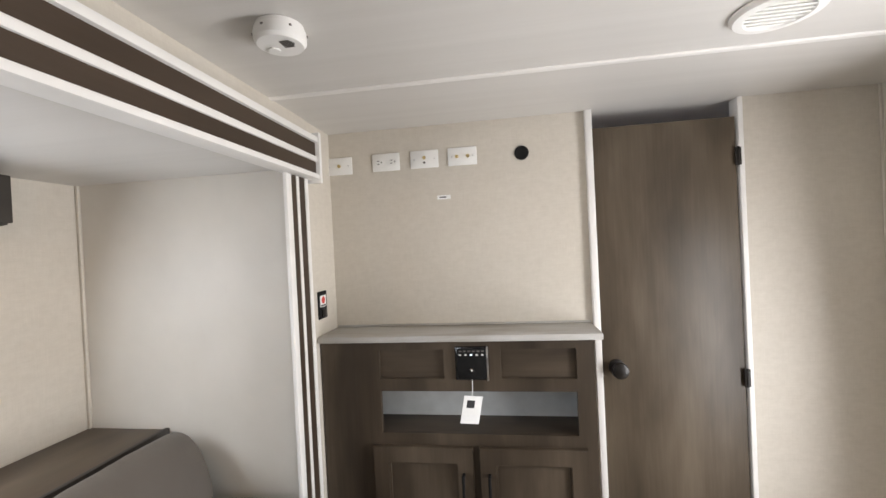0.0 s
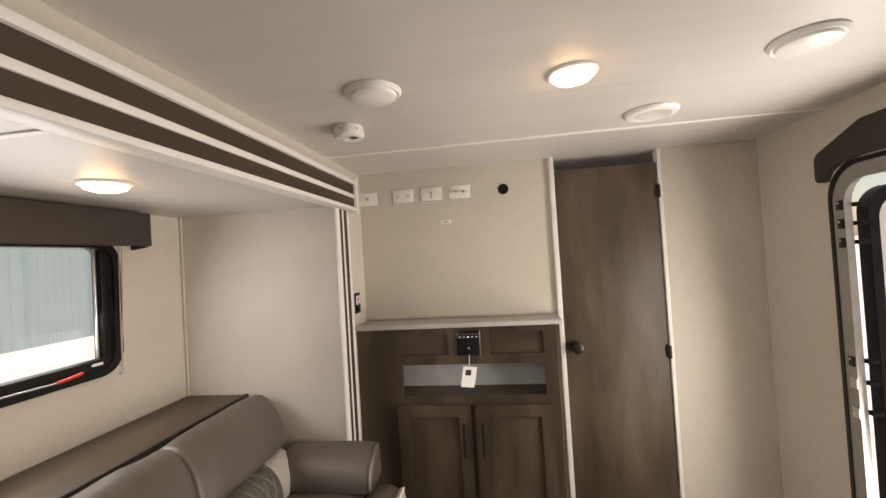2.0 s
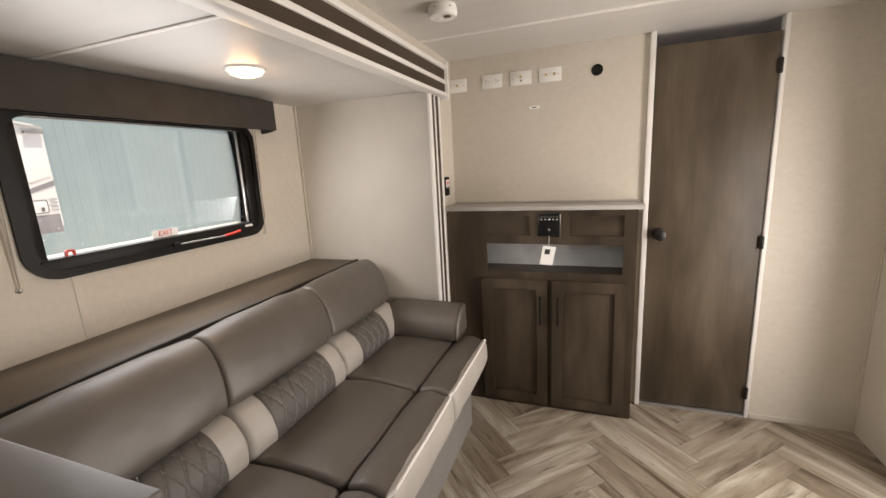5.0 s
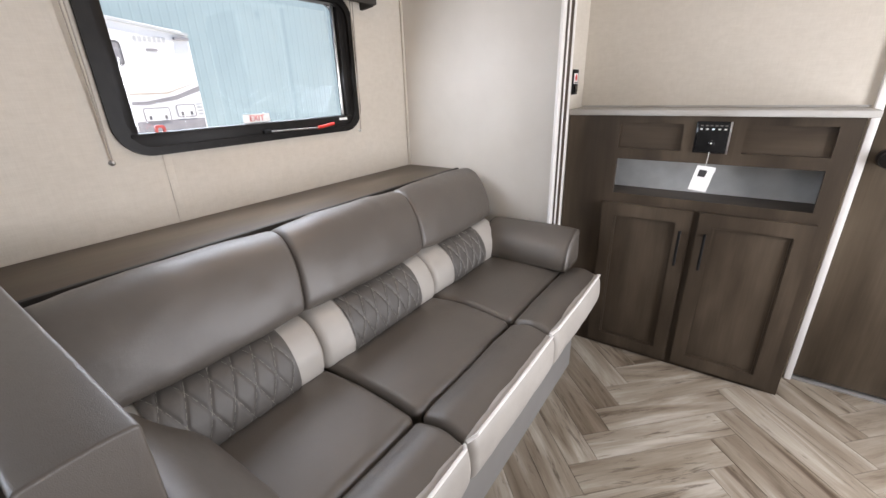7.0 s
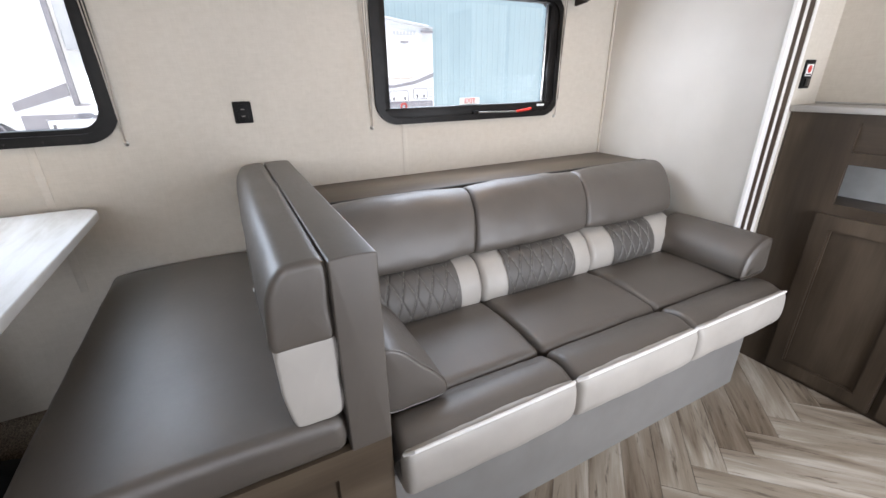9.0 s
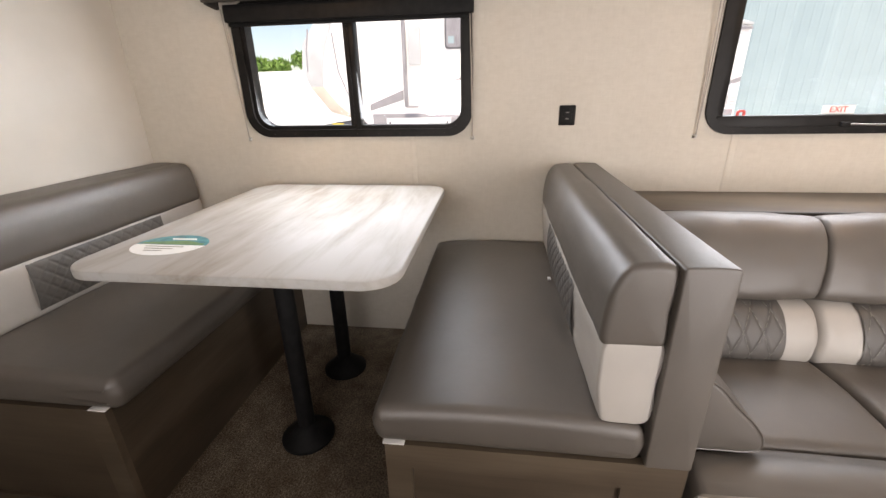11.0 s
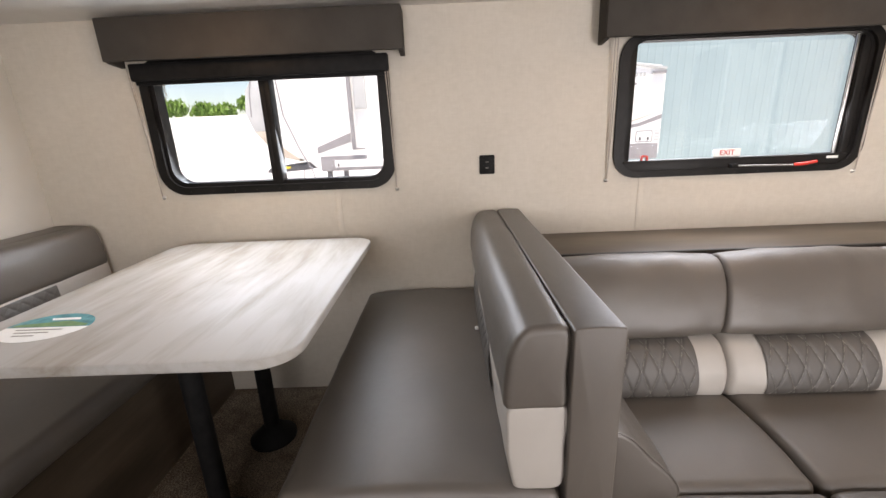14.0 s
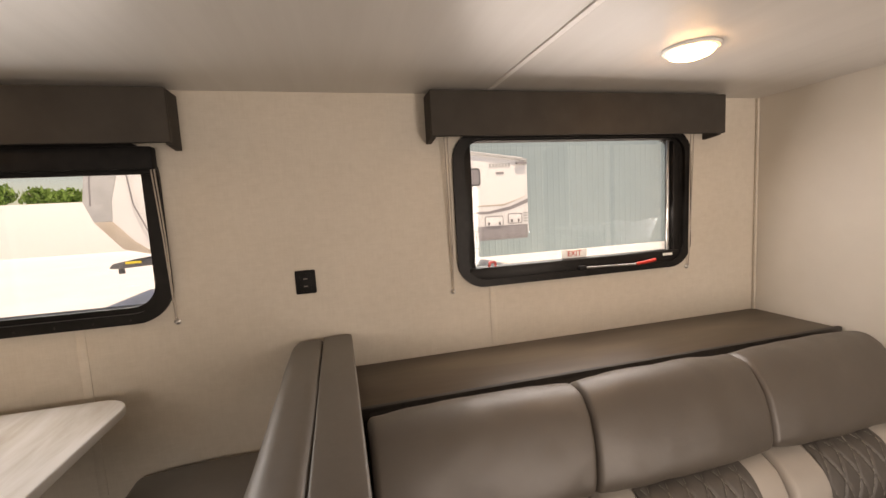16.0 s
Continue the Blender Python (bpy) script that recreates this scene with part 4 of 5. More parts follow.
sl = thing("slide_switch", (-0.53, 1.655, 1.285), "black slide-out switch panel with a red and white label", "switch")
part("plate", box(-0.5295, -0.524, 1.618, 1.692, 1.232, 1.338, 0.003), M_BLACK, sl)
part("warning_label", box(-0.5238, -0.5228, 1.630, 1.680, 1.278, 1.322), M_PAPER, sl, "white warning label")
part("red_mark", lathe([(0.008, 0), (0.014, 0), (0.014, 0.0006), (0.008, 0.0006)], (-0.5226, 1.655, 1.304), (1, 0, 0), 20), M_RED, sl)
part("label_bar", box(-0.5228, -0.5222, 1.634, 1.676, 1.281, 1.286), M_INK, sl)
part("rocker", box(-0.5238, -0.517, 1.638, 1.672, 1.240, 1.270, 0.003), M_GLOSSBLACK, sl)

usb = thing("usb_outlet", (BACK, -0.395, 1.184), "black square charging outlet on the window wall", "outlet")
part("plate", box(BACK + 0.0005, BACK + 0.007, -0.426, -0.364, 1.147, 1.223, 0.004), M_BLACK, usb)
part("insert", box(BACK + 0.0072, BACK + 0.009, -0.412, -0.378, 1.155, 1.213, 0.001), M_BLACK, usb)
for z in (1.172, 1.196):
    part("port", box(BACK + 0.0092, BACK + 0.0098, -0.401, -0.389, z - 0.002, z + 0.002), M_SLOT, usb)

ro = thing("wall_outlet", (-0.177, REAR, 0.55), "white double outlet low on the rear partition", "outlet")
part("plate", box(-0.213, -0.141, REAR + 0.0005, REAR + 0.006, 0.461, 0.575, 0.003), M_WHITEPL, ro)
for z in (0.495, 0.541):
    f = part("socket", prism(round_rect(-0.193, -0.161, z - 0.016, z + 0.016, 0.011, 5), REAR + 0.006, REAR + 0.0085, "y"), M_WHITEPL, ro)
    for dx in (-0.006, 0.006):
        part("slot", box(-0.177 + dx - 0.0015, -0.177 + dx + 0.0015, REAR + 0.0083, REAR + 0.0092, z - 0.001, z + 0.009), M_SLOT, f)


# ---- sofa ----
def quilt(x_of, y0, y1, depth, nx, nz, groove, width):
    """A padded panel: a sheet over a curved profile, pressed in along crossing stitch lines. x_of(v) gives (x, z) for v from 0 to 1."""
    bm = bmesh.new()
    rows = []
    for i in range(nx + 1):
        u = i / nx
        y = y0 + (y1 - y0) * u
        row = []
        for j in range(nz + 1):
            v = j / nz
            (a, z), (na, nz_) = x_of(v)
            line = groove(y - y0, v)
            edge = min(1.0, 6 * u, 6 * (1 - u), 5 * v, 5 * (1 - v))
            d = depth * edge ** 0.5 * (1 - math.exp(-(line / width) ** 2))
            row.append(bm.verts.new((a + na * d, y, z + nz_ * d)))
        rows.append(row)
    for a, b in zip(rows, rows[1:]):
        for j in range(nz):
            bm.faces.new((a[j], b[j], b[j + 1], a[j + 1]))
    return bm


def diamond(cell_y, cells_v, height):
    def far(y, v):
        a, b = y / cell_y, v * cells_v
        p, q = (a + b) % 1.0, (a - b) % 1.0
        return min(p, 1 - p, q, 1 - q) * cell_y * 0.7
    return far


def curve_point(pts):
    """A function from 0..1 to (place, outward normal) along a short line of (x, z) points that runs upwards."""
    line = []
    n = len(pts)
    for i in range(n - 1):
        p0, p1, p2, p3 = (Vector(pts[min(max(i + k - 1, 0), n - 1)]) for k in range(4))
        for s in range(8):
            t = s / 8
            line.append(0.5 * ((2 * p1) + (p2 - p0) * t + (2 * p0 - 5 * p1 + 4 * p2 - p3) * t * t + (3 * p1 - p0 - 3 * p2 + p3) * t ** 3))
    line.append(Vector(pts[-1]))

    def at(v):
        f = v * (len(line) - 1)
        i = min(int(f), len(line) - 2)
        p = line[i].lerp(line[i + 1], f - i)
        d = (line[i + 1] - line[i]).normalized()
        return (p.x, p.y), (d.y, -d.x)
    return at


SY0, SY1 = -0.252, 1.405
SEAT_DIV = [SY0, 0.271, 0.803, 1.352]           # seams of the seat, the lumbar roll and the foot of the back
LUMBAR_DIV = [SY0, 0.264, 0.803, 1.345]
BACK_DIV = [SY0, 0.266, 0.812, 1.352]
QUILTS = [(-0.165, 0.166), (0.368, 0.700), (0.921, 1.180)]
sofa = thing("sofa", (-0.75, 0.57, 0), "grey leatherette sofa with pale bands and quilted lumbar panels", "sofa")
part("base", prism([(-1.03, 0.102), (-0.40, 0.102), (-0.40, 0.0), (-0.343, 0.0), (-0.343, 0.345), (-0.37, 0.365), (-1.03, 0.365)], SY0 + 0.004, SY1 - 0.05, "y"), M_BASE, sofa, "grey vinyl-covered sofa base")
# board coloured near black to paint the shade in the cushion gaps
part("back_board", prism([(-1.045, 0.367), (-1.045, 0.880), (-1.030, 0.880), (-0.93, 0.367)], SY0 + 0.01, SY1 - 0.01, "y", 0.004), M_GAPEDGE, sofa, "backing board coloured dark as shade between the cushions")
upper = smooth_loop([(-0.812, 0.688), (-0.790, 0.702), (-0.790, 0.738), (-0.818, 0.808), (-0.862, 0.870), (-0.912, 0.903), (-0.965, 0.900), (-1.002, 0.86), (-1.004, 0.77), (-0.945, 0.672), (-0.87, 0.666)], 5)
lumbar_pts = [(-0.756, 0.502), (-0.724, 0.545), (-0.730, 0.606), (-0.766, 0.660), (-0.818, 0.684)]
lumbar = smooth_loop(lumbar_pts + [(-0.90, 0.68), (-0.92, 0.56), (-0.86, 0.49)], 5)
CELL, ROWS = 0.054, 1.9
for k in range(3):
    a, b = BACK_DIV[k] + 0.0012, BACK_DIV[k + 1] - 0.0012
    back = soft(upper, a, b, 0.016, 24, puff=0.009, wrinkle=0.0042, seed=k * 3.1)
    for v in back.verts:                        # the seams fan out upwards, away from the partition
        v.co.y += 0.19 * (v.co.z - 0.70) * min(1.0, (v.co.y - SY0) / 0.45)
    part("back_cushion", back, M_GREY, sofa, smooth=60)
    a, b = LUMBAR_DIV[k] + 0.002, LUMBAR_DIV[k + 1] - 0.002
    lum = part("lumbar_cushion", soft(lumbar, a, b, 0.022, 22, puff=0.004, wrinkle=0.0055, seed=k * 5.7), M_BAND, sofa, "pale leatherette lumbar roll", smooth=60)
    q0, q1 = QUILTS[k]
    at = curve_point(lumbar_pts)
    fn = diamond(CELL, ROWS, 0.16)
    part("quilted_panel", quilt(lambda v: ((at(0.02 + 0.96 * v)[0][0] + 0.0065 * at(v)[1][0], at(0.02 + 0.96 * v)[0][1] + 0.0065 * at(v)[1][1]), at(0.02 + 0.96 * v)[1]), q0, q1, 0.0042, 110, 44, fn, 0.0024), M_QUILT, lum, "dark grey quilted panel", smooth=60)
    stitch = bmesh.new()
    for sgn in (1, -1):
        for c in range(-6, 16):
            for j in range(0, 36):
                if j % 3 == 2:
                    continue
                run = []
                for v in (j / 36, (j + 0.9) / 36):
                    y = q0 + sgn * (v * ROWS) * CELL + c * CELL
                    if q0 + 0.006 < y < q1 - 0.006 and 0.12 < v < 0.95:
                        (x, z), (nx_, nz2) = at(0.02 + 0.96 * v)
                        run.append((x + nx_ * 0.0084, y, z + nz2 * 0.0084))
                if len(run) == 2:
                    tube(run, 0.0007, 4, stitch)
    part("stitching", stitch, M_STITCH, lum, "fine pale diamond stitching")
    # seat: a rear pad and a narrower front pad with a pale front and white piping
    a, b = SEAT_DIV[k] + 0.0025, SEAT_DIV[k + 1] - 0.0025
    part("seat_cushion", soft(padded_rect(-0.80, -0.406, 0.366, 0.516, 0.026, (0, 0.014, 0, 0)), a, b, 0.024, 20, wrinkle=0.0028, puff=0.005, seed=k + 11), M_GREY, sofa, smooth=60)
    part("front_cushion", soft(padded_rect(-0.400, -0.255, 0.39, 0.514, 0.024, (0.0, 0.012, 0, 0)), a, b, 0.024, 18, wrinkle=0.0028, puff=0.004, seed=k + 21), M_GREY, sofa, smooth=60)
    nose = smooth_loop([(-0.275, 0.506), (-0.256, 0.510), (-0.243, 0.494), (-0.238, 0.455), (-0.240, 0.410), (-0.252, 0.378), (-0.275, 0.366), (-0.33, 0.367), (-0.34, 0.42), (-0.30, 0.48)], 5)
    band = part("front_band", soft(nose, a, b, 0.022, 18, wrinkle=0.003, puff=0.004, seed=k + 31), M_BAND, sofa, "pale leatherette front band", smooth=60)
    n = 24
    part("piping", tube([(-0.2455 - 0.016 * max(0.0, abs(2 * i / n - 1) * 14 - 13) + 0.003 * (1 - (2 * i / n - 1) ** 2), a + 0.003 + (b - a - 0.006) * i / n,
                          0.5155 + 0.003 * (1 - (2 * i / n - 1) ** 4) - 0.014 * max(0.0, abs(2 * i / n - 1) * 14 - 13)) for i in range(n + 1)], 0.0048, 8), M_PIPING, band, "white piping")


WEDGE = [(0.006, 0.004), (-0.004, 0.034), (0.020, 0.074), (0.066, 0.122), (0.108, 0.168), (0.142, 0.186), (0.162, 0.172), (0.167, 0.10), (0.164, 0.01), (0.08, 0.0)]
ROLL = [(0.012, 0.0), (0.0, 0.020), (0.003, 0.055), (0.024, 0.098), (0.062, 0.132), (0.108, 0.152), (0.142, 0.156), (0.162, 0.142), (0.167, 0.09), (0.164, 0.01), (0.08, -0.002)]


def bolster(y_in, d, label, prof, r):
    """A half-round arm pillow; d is the way from the seat towards the sofa's end."""
    loop = smooth_loop([(y_in + d * p, 0.527 + q) for p, q in prof], 5)
    b = thing("bolster", (-0.57, y_in + d * 0.08, 0.527), label, "bolster", "sofa bolsters")
    part("pillow", soft(loop, -0.795, -0.364, r, 14, "x", wrinkle=0.0022, puff=0.004, seed=d * 7), M_GREY, b, smooth=60)
    cy, cz = sum(p[0] for p in loop) / len(loop), sum(p[1] for p in loop) / len(loop)
    seam = [(-0.364 - 0.30 * r, cy + (p[0] - cy) * 0.985, cz + (p[1] - cz) * 0.985) for p in loop + loop[:1]]
    part("end_seam", tube(seam, 0.0024, 6), M_GREY, b, "sewn seam round the flat end")


bolster(1.245, 1, "grey leatherette arm bolster at the cabinet end of the sofa", ROLL, 0.028)
bolster(-0.085, -1, "grey leatherette arm bolster against the dinette partition", WEDGE, 0.010)

shelf = thing("sofa_shelf", (-1.2, 0.57, 0.86), "grey-brown wood ledge behind the sofa with a dark edge", "shelf")
part("board", box(BACK + 0.0005, -1.0475, -0.262, S1 - 0.0005, 0.862, 0.884, 0.002), M_LEDGEWOOD, shelf)
part("dark_edge", box(-1.047, -1.030, -0.262, S1 - 0.0005, 0.852, 0.891, 0.004), M_GAPEDGE, shelf)
part("upright", box(-1.075, -1.057, -0.262, S1 - 0.0005, 0.0965, 0.862), M_WOODY, shelf)


# ---- dinette ----
def bench(mid, d, name, label, base0, seat0, panel1, XF):
    """A dinette bench; d is the way from the table towards its back, mid the line of mirroring."""
    def Y(v):
        return mid + d * v
    def ybox(x0, x1, a, b, z0, z1, bevel=0.0, seg=2):
        return box(x0, x1, min(Y(a), Y(b)), max(Y(a), Y(b)), z0, z1, bevel, seg)
    b = thing(name, (-0.85, Y(0.62), LIFT), label, "bench", "dinette benches")
    # wooden box with a face frame at the aisle end
    part("base", ybox(BACK + 0.002, XF - 0.019, base0, 0.885, LIFT, 0.545), M_WOODX, b)
    lo, hi = sorted((Y(base0), Y(panel1)))
    face = bmesh.new()
    box(XF - 0.019, XF, lo, hi, LIFT, LIFT + 0.05, bm=face)
    box(XF - 0.019, XF, lo, hi, 0.485, 0.555, bm=face)
    for u, v in ((base0, base0 + 0.06), (0.86, panel1)):
        s0, s1 = sorted((Y(u), Y(v)))
        box(XF - 0.019, XF, s0, s1, LIFT + 0.05, 0.485, bm=face)
    part("end_frame", face, M_LEDGEWOOD, b)
    part("end_panel", ybox(XF - 0.018, XF - 0.010, base0 + 0.055, 0.865, LIFT + 0.045, 0.49), M_LEDGEWOOD, b)
    part("corner_clip", ybox(XF - 0.03, XF + 0.003, base0 - 0.004, base0 + 0.045, 0.5555, 0.5585, 0.001), M_TRIM, b, "small pale bracket")
    # padded partition behind the back cushion
    loop = padded_rect(min(Y(0.895), Y(panel1)), max(Y(0.895), Y(panel1)), 0.556, 1.000, 0.006, (0.0, 0.002, 0.0, 0))
    part("back_panel", soft(loop, BACK + 0.012, XF + 0.008, 0.004, 14, "x", wrinkle=0.0006, seed=d), M_GREY, b, "grey padded partition", smooth=50)
    # seat
    s0, s1 = sorted((Y(seat0), Y(0.893)))
    part("seat_cushion", soft(padded_rect(s0, s1, 0.557, 0.648, 0.026, (0.004, 0.014, 0.004, 0)), BACK + 0.004, XF + 0.004, 0.028, 20, "x", wrinkle=0.0025, puff=0.002, seed=d * 2.0), M_GREY, b, smooth=60)
    # back cushion: swollen upper roll over a band of pale patches and quilting
    fat = 0.020 if d > 0 else 0.0
    near, far = Y(0.805 - fat), Y(0.893)
    up = smooth_loop([(near - d * 0.0, 0.836), (near - d * 0.004, 0.880), (near + d * 0.004, 0.945), (near + d * 0.024, 0.988), (near + d * 0.055, 0.999), (far, 0.990), (far, 0.90), (far, 0.838), ((near + far) / 2, 0.834)], 5)
    part("back_cushion", soft(up, BACK + 0.016, XF - 0.002, 0.016, 18, "x", wrinkle=0.003, puff=0.003, seed=d * 4.0), M_GREY, b, smooth=60)
    near = Y(0.811 - fat)
    low = smooth_loop([(near + d * 0.012, 0.655), (near + d * 0.002, 0.675), (near - d * 0.002, 0.710), (near - d * 0.006, 0.76), (near - d * 0.004, 0.838), ((near + far) / 2, 0.842), (far, 0.836), (far, 0.75), (far - d * 0.002, 0.665), ((near + far) / 2, 0.652)], 5)
    lowc = part("lower_cushion", soft(low, BACK + 0.018, XF - 0.004, 0.008, 16, "x", wrinkle=0.003, puff=0.002, seed=d * 6.0), M_BAND, b, "pale leatherette band", smooth=60)
    if d > 0:
        part("care_tag", ybox(-0.944, -0.926, 0.768, 0.779, 0.666, 0.672, 0.001), M_PAPER, b, "tiny white care tag")
    cell = 0.046
    fn = diamond(cell, 3.2, 0.16)
    yy = 0.815 - fat
    def face_at(v):
        bow = 0.005 * (1 - (2 * v - 1) ** 2) + 0.0135 - 0.008 * (1 - v) ** 3
        return (Y(yy - bow), 0.675 + 0.152 * v), (-d, 0.0)
    q = quilt(face_at, -1.085, -0.560, 0.005, 110, 44, fn, 0.0026)
    q.transform(Matrix(((0, 1, 0, 0), (1, 0, 0, 0), (0, 0, 1, 0), (0, 0, 0, 1))))
    part("quilted_panel", q, M_QUILT, lowc, "dark grey quilted panel", smooth=60)
    return b


bench(-1.25, 1, "dinette_bench", "grey leatherette dinette bench backing onto the sofa", 0.349, 0.325, 0.985, -0.283)
bench(-1.24, -1, "dinette_bench", "grey leatherette dinette bench against the rear wall", 0.380, 0.330, 1.0, -0.305)

TY, TX0, TX1, TZ = -1.278, -1.30, -0.355, 0.914
table = thing("dinette_table", (-0.8, TY, LIFT), "marble-look laminate dinette table on two black pedestals", "table")
edge = round_rect(TX0, TX1, TY - 0.405, TY + 0.405, 0.085, 10)
part("tabletop", prism(edge, TZ - 0.024, TZ, "z", 0.004, 3), M_MARBLE, table)
for x in (-0.650, -1.030):
    leg = part("pedestal", lathe([(0.0285, LIFT + 0.05), (0.0285, TZ - 0.05)], (x, TY - 0.018, 0), n=28), M_BLACK, table, "black steel pedestal tube")
    part("floor_flange", lathe([(0.088, LIFT + 0.001), (0.088, LIFT + 0.010), (0.080, LIFT + 0.016), (0.044, LIFT + 0.050), (0.034, LIFT + 0.060), (0.0286, LIFT + 0.062)], (x, TY - 0.018, 0), n=36), M_BLACK, leg)
    part("top_flange", lathe([(0.0286, TZ - 0.075), (0.036, TZ - 0.072), (0.046, TZ - 0.060), (0.085, TZ - 0.040), (0.088, TZ - 0.033)], (x, TY - 0.018, 0), n=32), M_BLACK, leg)

leaflet = thing("table_sticker", (-0.54, -1.53, TZ), "round sticker with a teal lake picture on the table", "sticker")
SXc, SYc, SR = -0.535, -1.525, 0.100
arc = [(SXc + 0.075 * math.cos(radians(w)), SYc + SR * math.sin(radians(w))) for w in range(90, 271, 12)]
part("picture", prism(arc, TZ + 0.0006, TZ + 0.0012, "z"), M_TEAL, leaflet, "teal lake picture")
part("picture_hills", prism([(SXc - 0.012, SYc - 0.085), (SXc - 0.002, SYc - 0.086), (SXc - 0.002, SYc + 0.092), (SXc - 0.012, SYc + 0.09), (SXc - 0.03, SYc + 0.03), (SXc - 0.022, SYc - 0.03)], TZ + 0.0014, TZ + 0.0018, "z"), M_GREEN, leaflet, "green hills")
part("picture_sky", prism([(SXc - 0.048, SYc - 0.03), (SXc - 0.05, SYc + 0.04), (SXc - 0.038, SYc + 0.05), (SXc - 0.036, SYc - 0.02)], TZ + 0.0014, TZ + 0.0018, "z"), M_PAPER, leaflet, "white cloud")
part("clear_half", prism([(SXc + 0.075 * math.cos(radians(w)), SYc + SR * math.sin(radians(w))) for w in range(-90, 91, 12)], TZ + 0.0006, TZ + 0.0010, "z"), M_PAPER, leaflet, "white lower half")
for k in range(3):
    part("print_bar", box(SXc + 0.012 + 0.015 * k, SXc + 0.016 + 0.015 * k, SYc - 0.06 + 0.01 * k, SYc + 0.05 - 0.02 * k, TZ + 0.0012, TZ + 0.0016), M_STITCH, leaflet)


# ---- kitchen side ----
kit = thing("kitchen_base_cabinet", (1.2, -0.6, 0), "dark grey-brown kitchen base cabinet beside the entry door", "cabinet")
part("body", box(0.955, RIGHT - 0.0005, -1.60, 0.395, 0.0, 0.885), M_WOOD, kit)
part("toe_kick", box(0.950, 0.9545, -1.60, 0.395, 0.0, 0.08), M_BLACK, kit)
for y0 in (-1.56, -1.08, -0.60, -0.12):
    dd = part("cabinet_door", box(0.938, 0.9545, y0, y0 + 0.45, 0.11, 0.83, 0.003), M_WOOD, kit)
    part("handle", tube([(0.938, y0 + 0.06, 0.60), (0.912, y0 + 0.06, 0.60), (0.912, y0 + 0.06, 0.75), (0.938, y0 + 0.06, 0.75)], 0.005, 8), M_BLACK, dd)
ktop = thing("kitchen_countertop", (1.2, -0.6, 0.885), "marble-look laminate kitchen counter with a rounded corner", "countertop")
kp = [(RIGHT - 0.0005, -1.62), (RIGHT - 0.0005, 0.45)] + [(0.967 + 0.06 * math.cos(radians(w)), 0.39 + 0.06 * math.sin(radians(w))) for w in range(90, 181, 10)] + [(0.907, -1.62)]
part("slab", prism(kp, 0.8855, 0.920, "z", 0.004, 3), M_MARBLE, ktop)
up_cab = thing("kitchen_wall_cabinet", (1.33, -0.5, 1.46), "dark brown wall cabinet over the kitchen counter", "cabinet")
part("body", box(1.18, RIGHT - 0.0005, -1.60, 0.525, 1.458, CEIL - 0.0005, 0.004), M_DARKWOOD, up_cab)
for y0 in (-1.58, -1.06, -0.54, -0.02):
    part("cabinet_door", box(1.160, 1.1795, y0, y0 + 0.50, 1.47, CEIL - 0.03, 0.003), M_DARKWOOD, up_cab)


# ---- outside ----
GROUND = -0.8
k = Nodes("pale_concrete")
v = k.coords()
M_CONC = k.done(k.ramp(k.noise(v, 0.6, 6.0), [(0.3, (0.76, 0.75, 0.73)), (0.7, (0.84, 0.835, 0.82))]), 0.85)
M_RV = mottled("white_fibreglass", (0.78, 0.78, 0.77), (0.83, 0.83, 0.82), 2, 0.3, bump=0.02)
M_RVGREY = mottled("grey_decal", (0.22, 0.21, 0.22), (0.30, 0.29, 0.30), 3, 0.4)
M_RVDARK = mottled("dark_skirt", (0.09, 0.09, 0.095), (0.13, 0.13, 0.135), 3, 0.5)
M_RVTAN = mottled("tan_and_nose_shade", (0.44, 0.38, 0.31), (0.52, 0.46, 0.39), 3, 0.5)
M_SHED = mottled("pale_teal_steel", (0.275, 0.365, 0.385), (0.305, 0.40, 0.42), 1.5, 0.6, bump=0.03)
M_YEL = mottled("yellow_mark", (0.70, 0.55, 0.05), (0.78, 0.62, 0.08), 20, 0.5)
M_LEAF = mottled("sunlit_leaves", (0.12, 0.24, 0.04), (0.22, 0.36, 0.07), 3, 0.7)
M_BLOCK = mottled("white_block_wall", (0.80, 0.79, 0.77), (0.85, 0.84, 0.82), 3, 0.85)
M_RVPALE = mottled("pale_grey_and_nose_shade", (0.42, 0.43, 0.43), (0.52, 0.53, 0.53), 2, 0.35, bump=0.02)
M_STRAW = mottled("dry_palm_leaves", (0.20, 0.13, 0.075), (0.34, 0.24, 0.15), 4, 0.8)

structure("ground", box(-260, 200, -260, 260, GROUND - 0.3, GROUND), M_CONC, "pale sunlit concrete yard", "ground")

shed = thing("metal_building", (-16.2, 14, GROUND), "large pale teal corrugated steel building", "building")
ribs = []
y = 2.0
while y < 44:
    for dy, dx in ((0.0, 0.0), (0.20, 0.0), (0.225, 0.008), (0.26, 0.008), (0.28, 0.0)):
        ribs.append((-16.2 + dx, y + dy))
    y += 0.28
poly = ribs + [(-16.4, 44), (-16.4, 2.0)]
bm = bmesh.new()
lo_ = [bm.verts.new((p[0], p[1], GROUND)) for p in poly]
hi_ = [bm.verts.new((p[0], p[1], GROUND + 7.5)) for p in poly]
for i in range(len(poly)):
    bm.faces.new((lo_[i], lo_[(i + 1) % len(poly)], hi_[(i + 1) % len(poly)], hi_[i]))
part("corrugated_wall", bm, M_SHED, shed, smooth=None)
part("eave", box(-16.6, -16.0, 1.8, 44.2, GROUND + 7.5, GROUND + 7.75, 0.02), M_RV, shed)


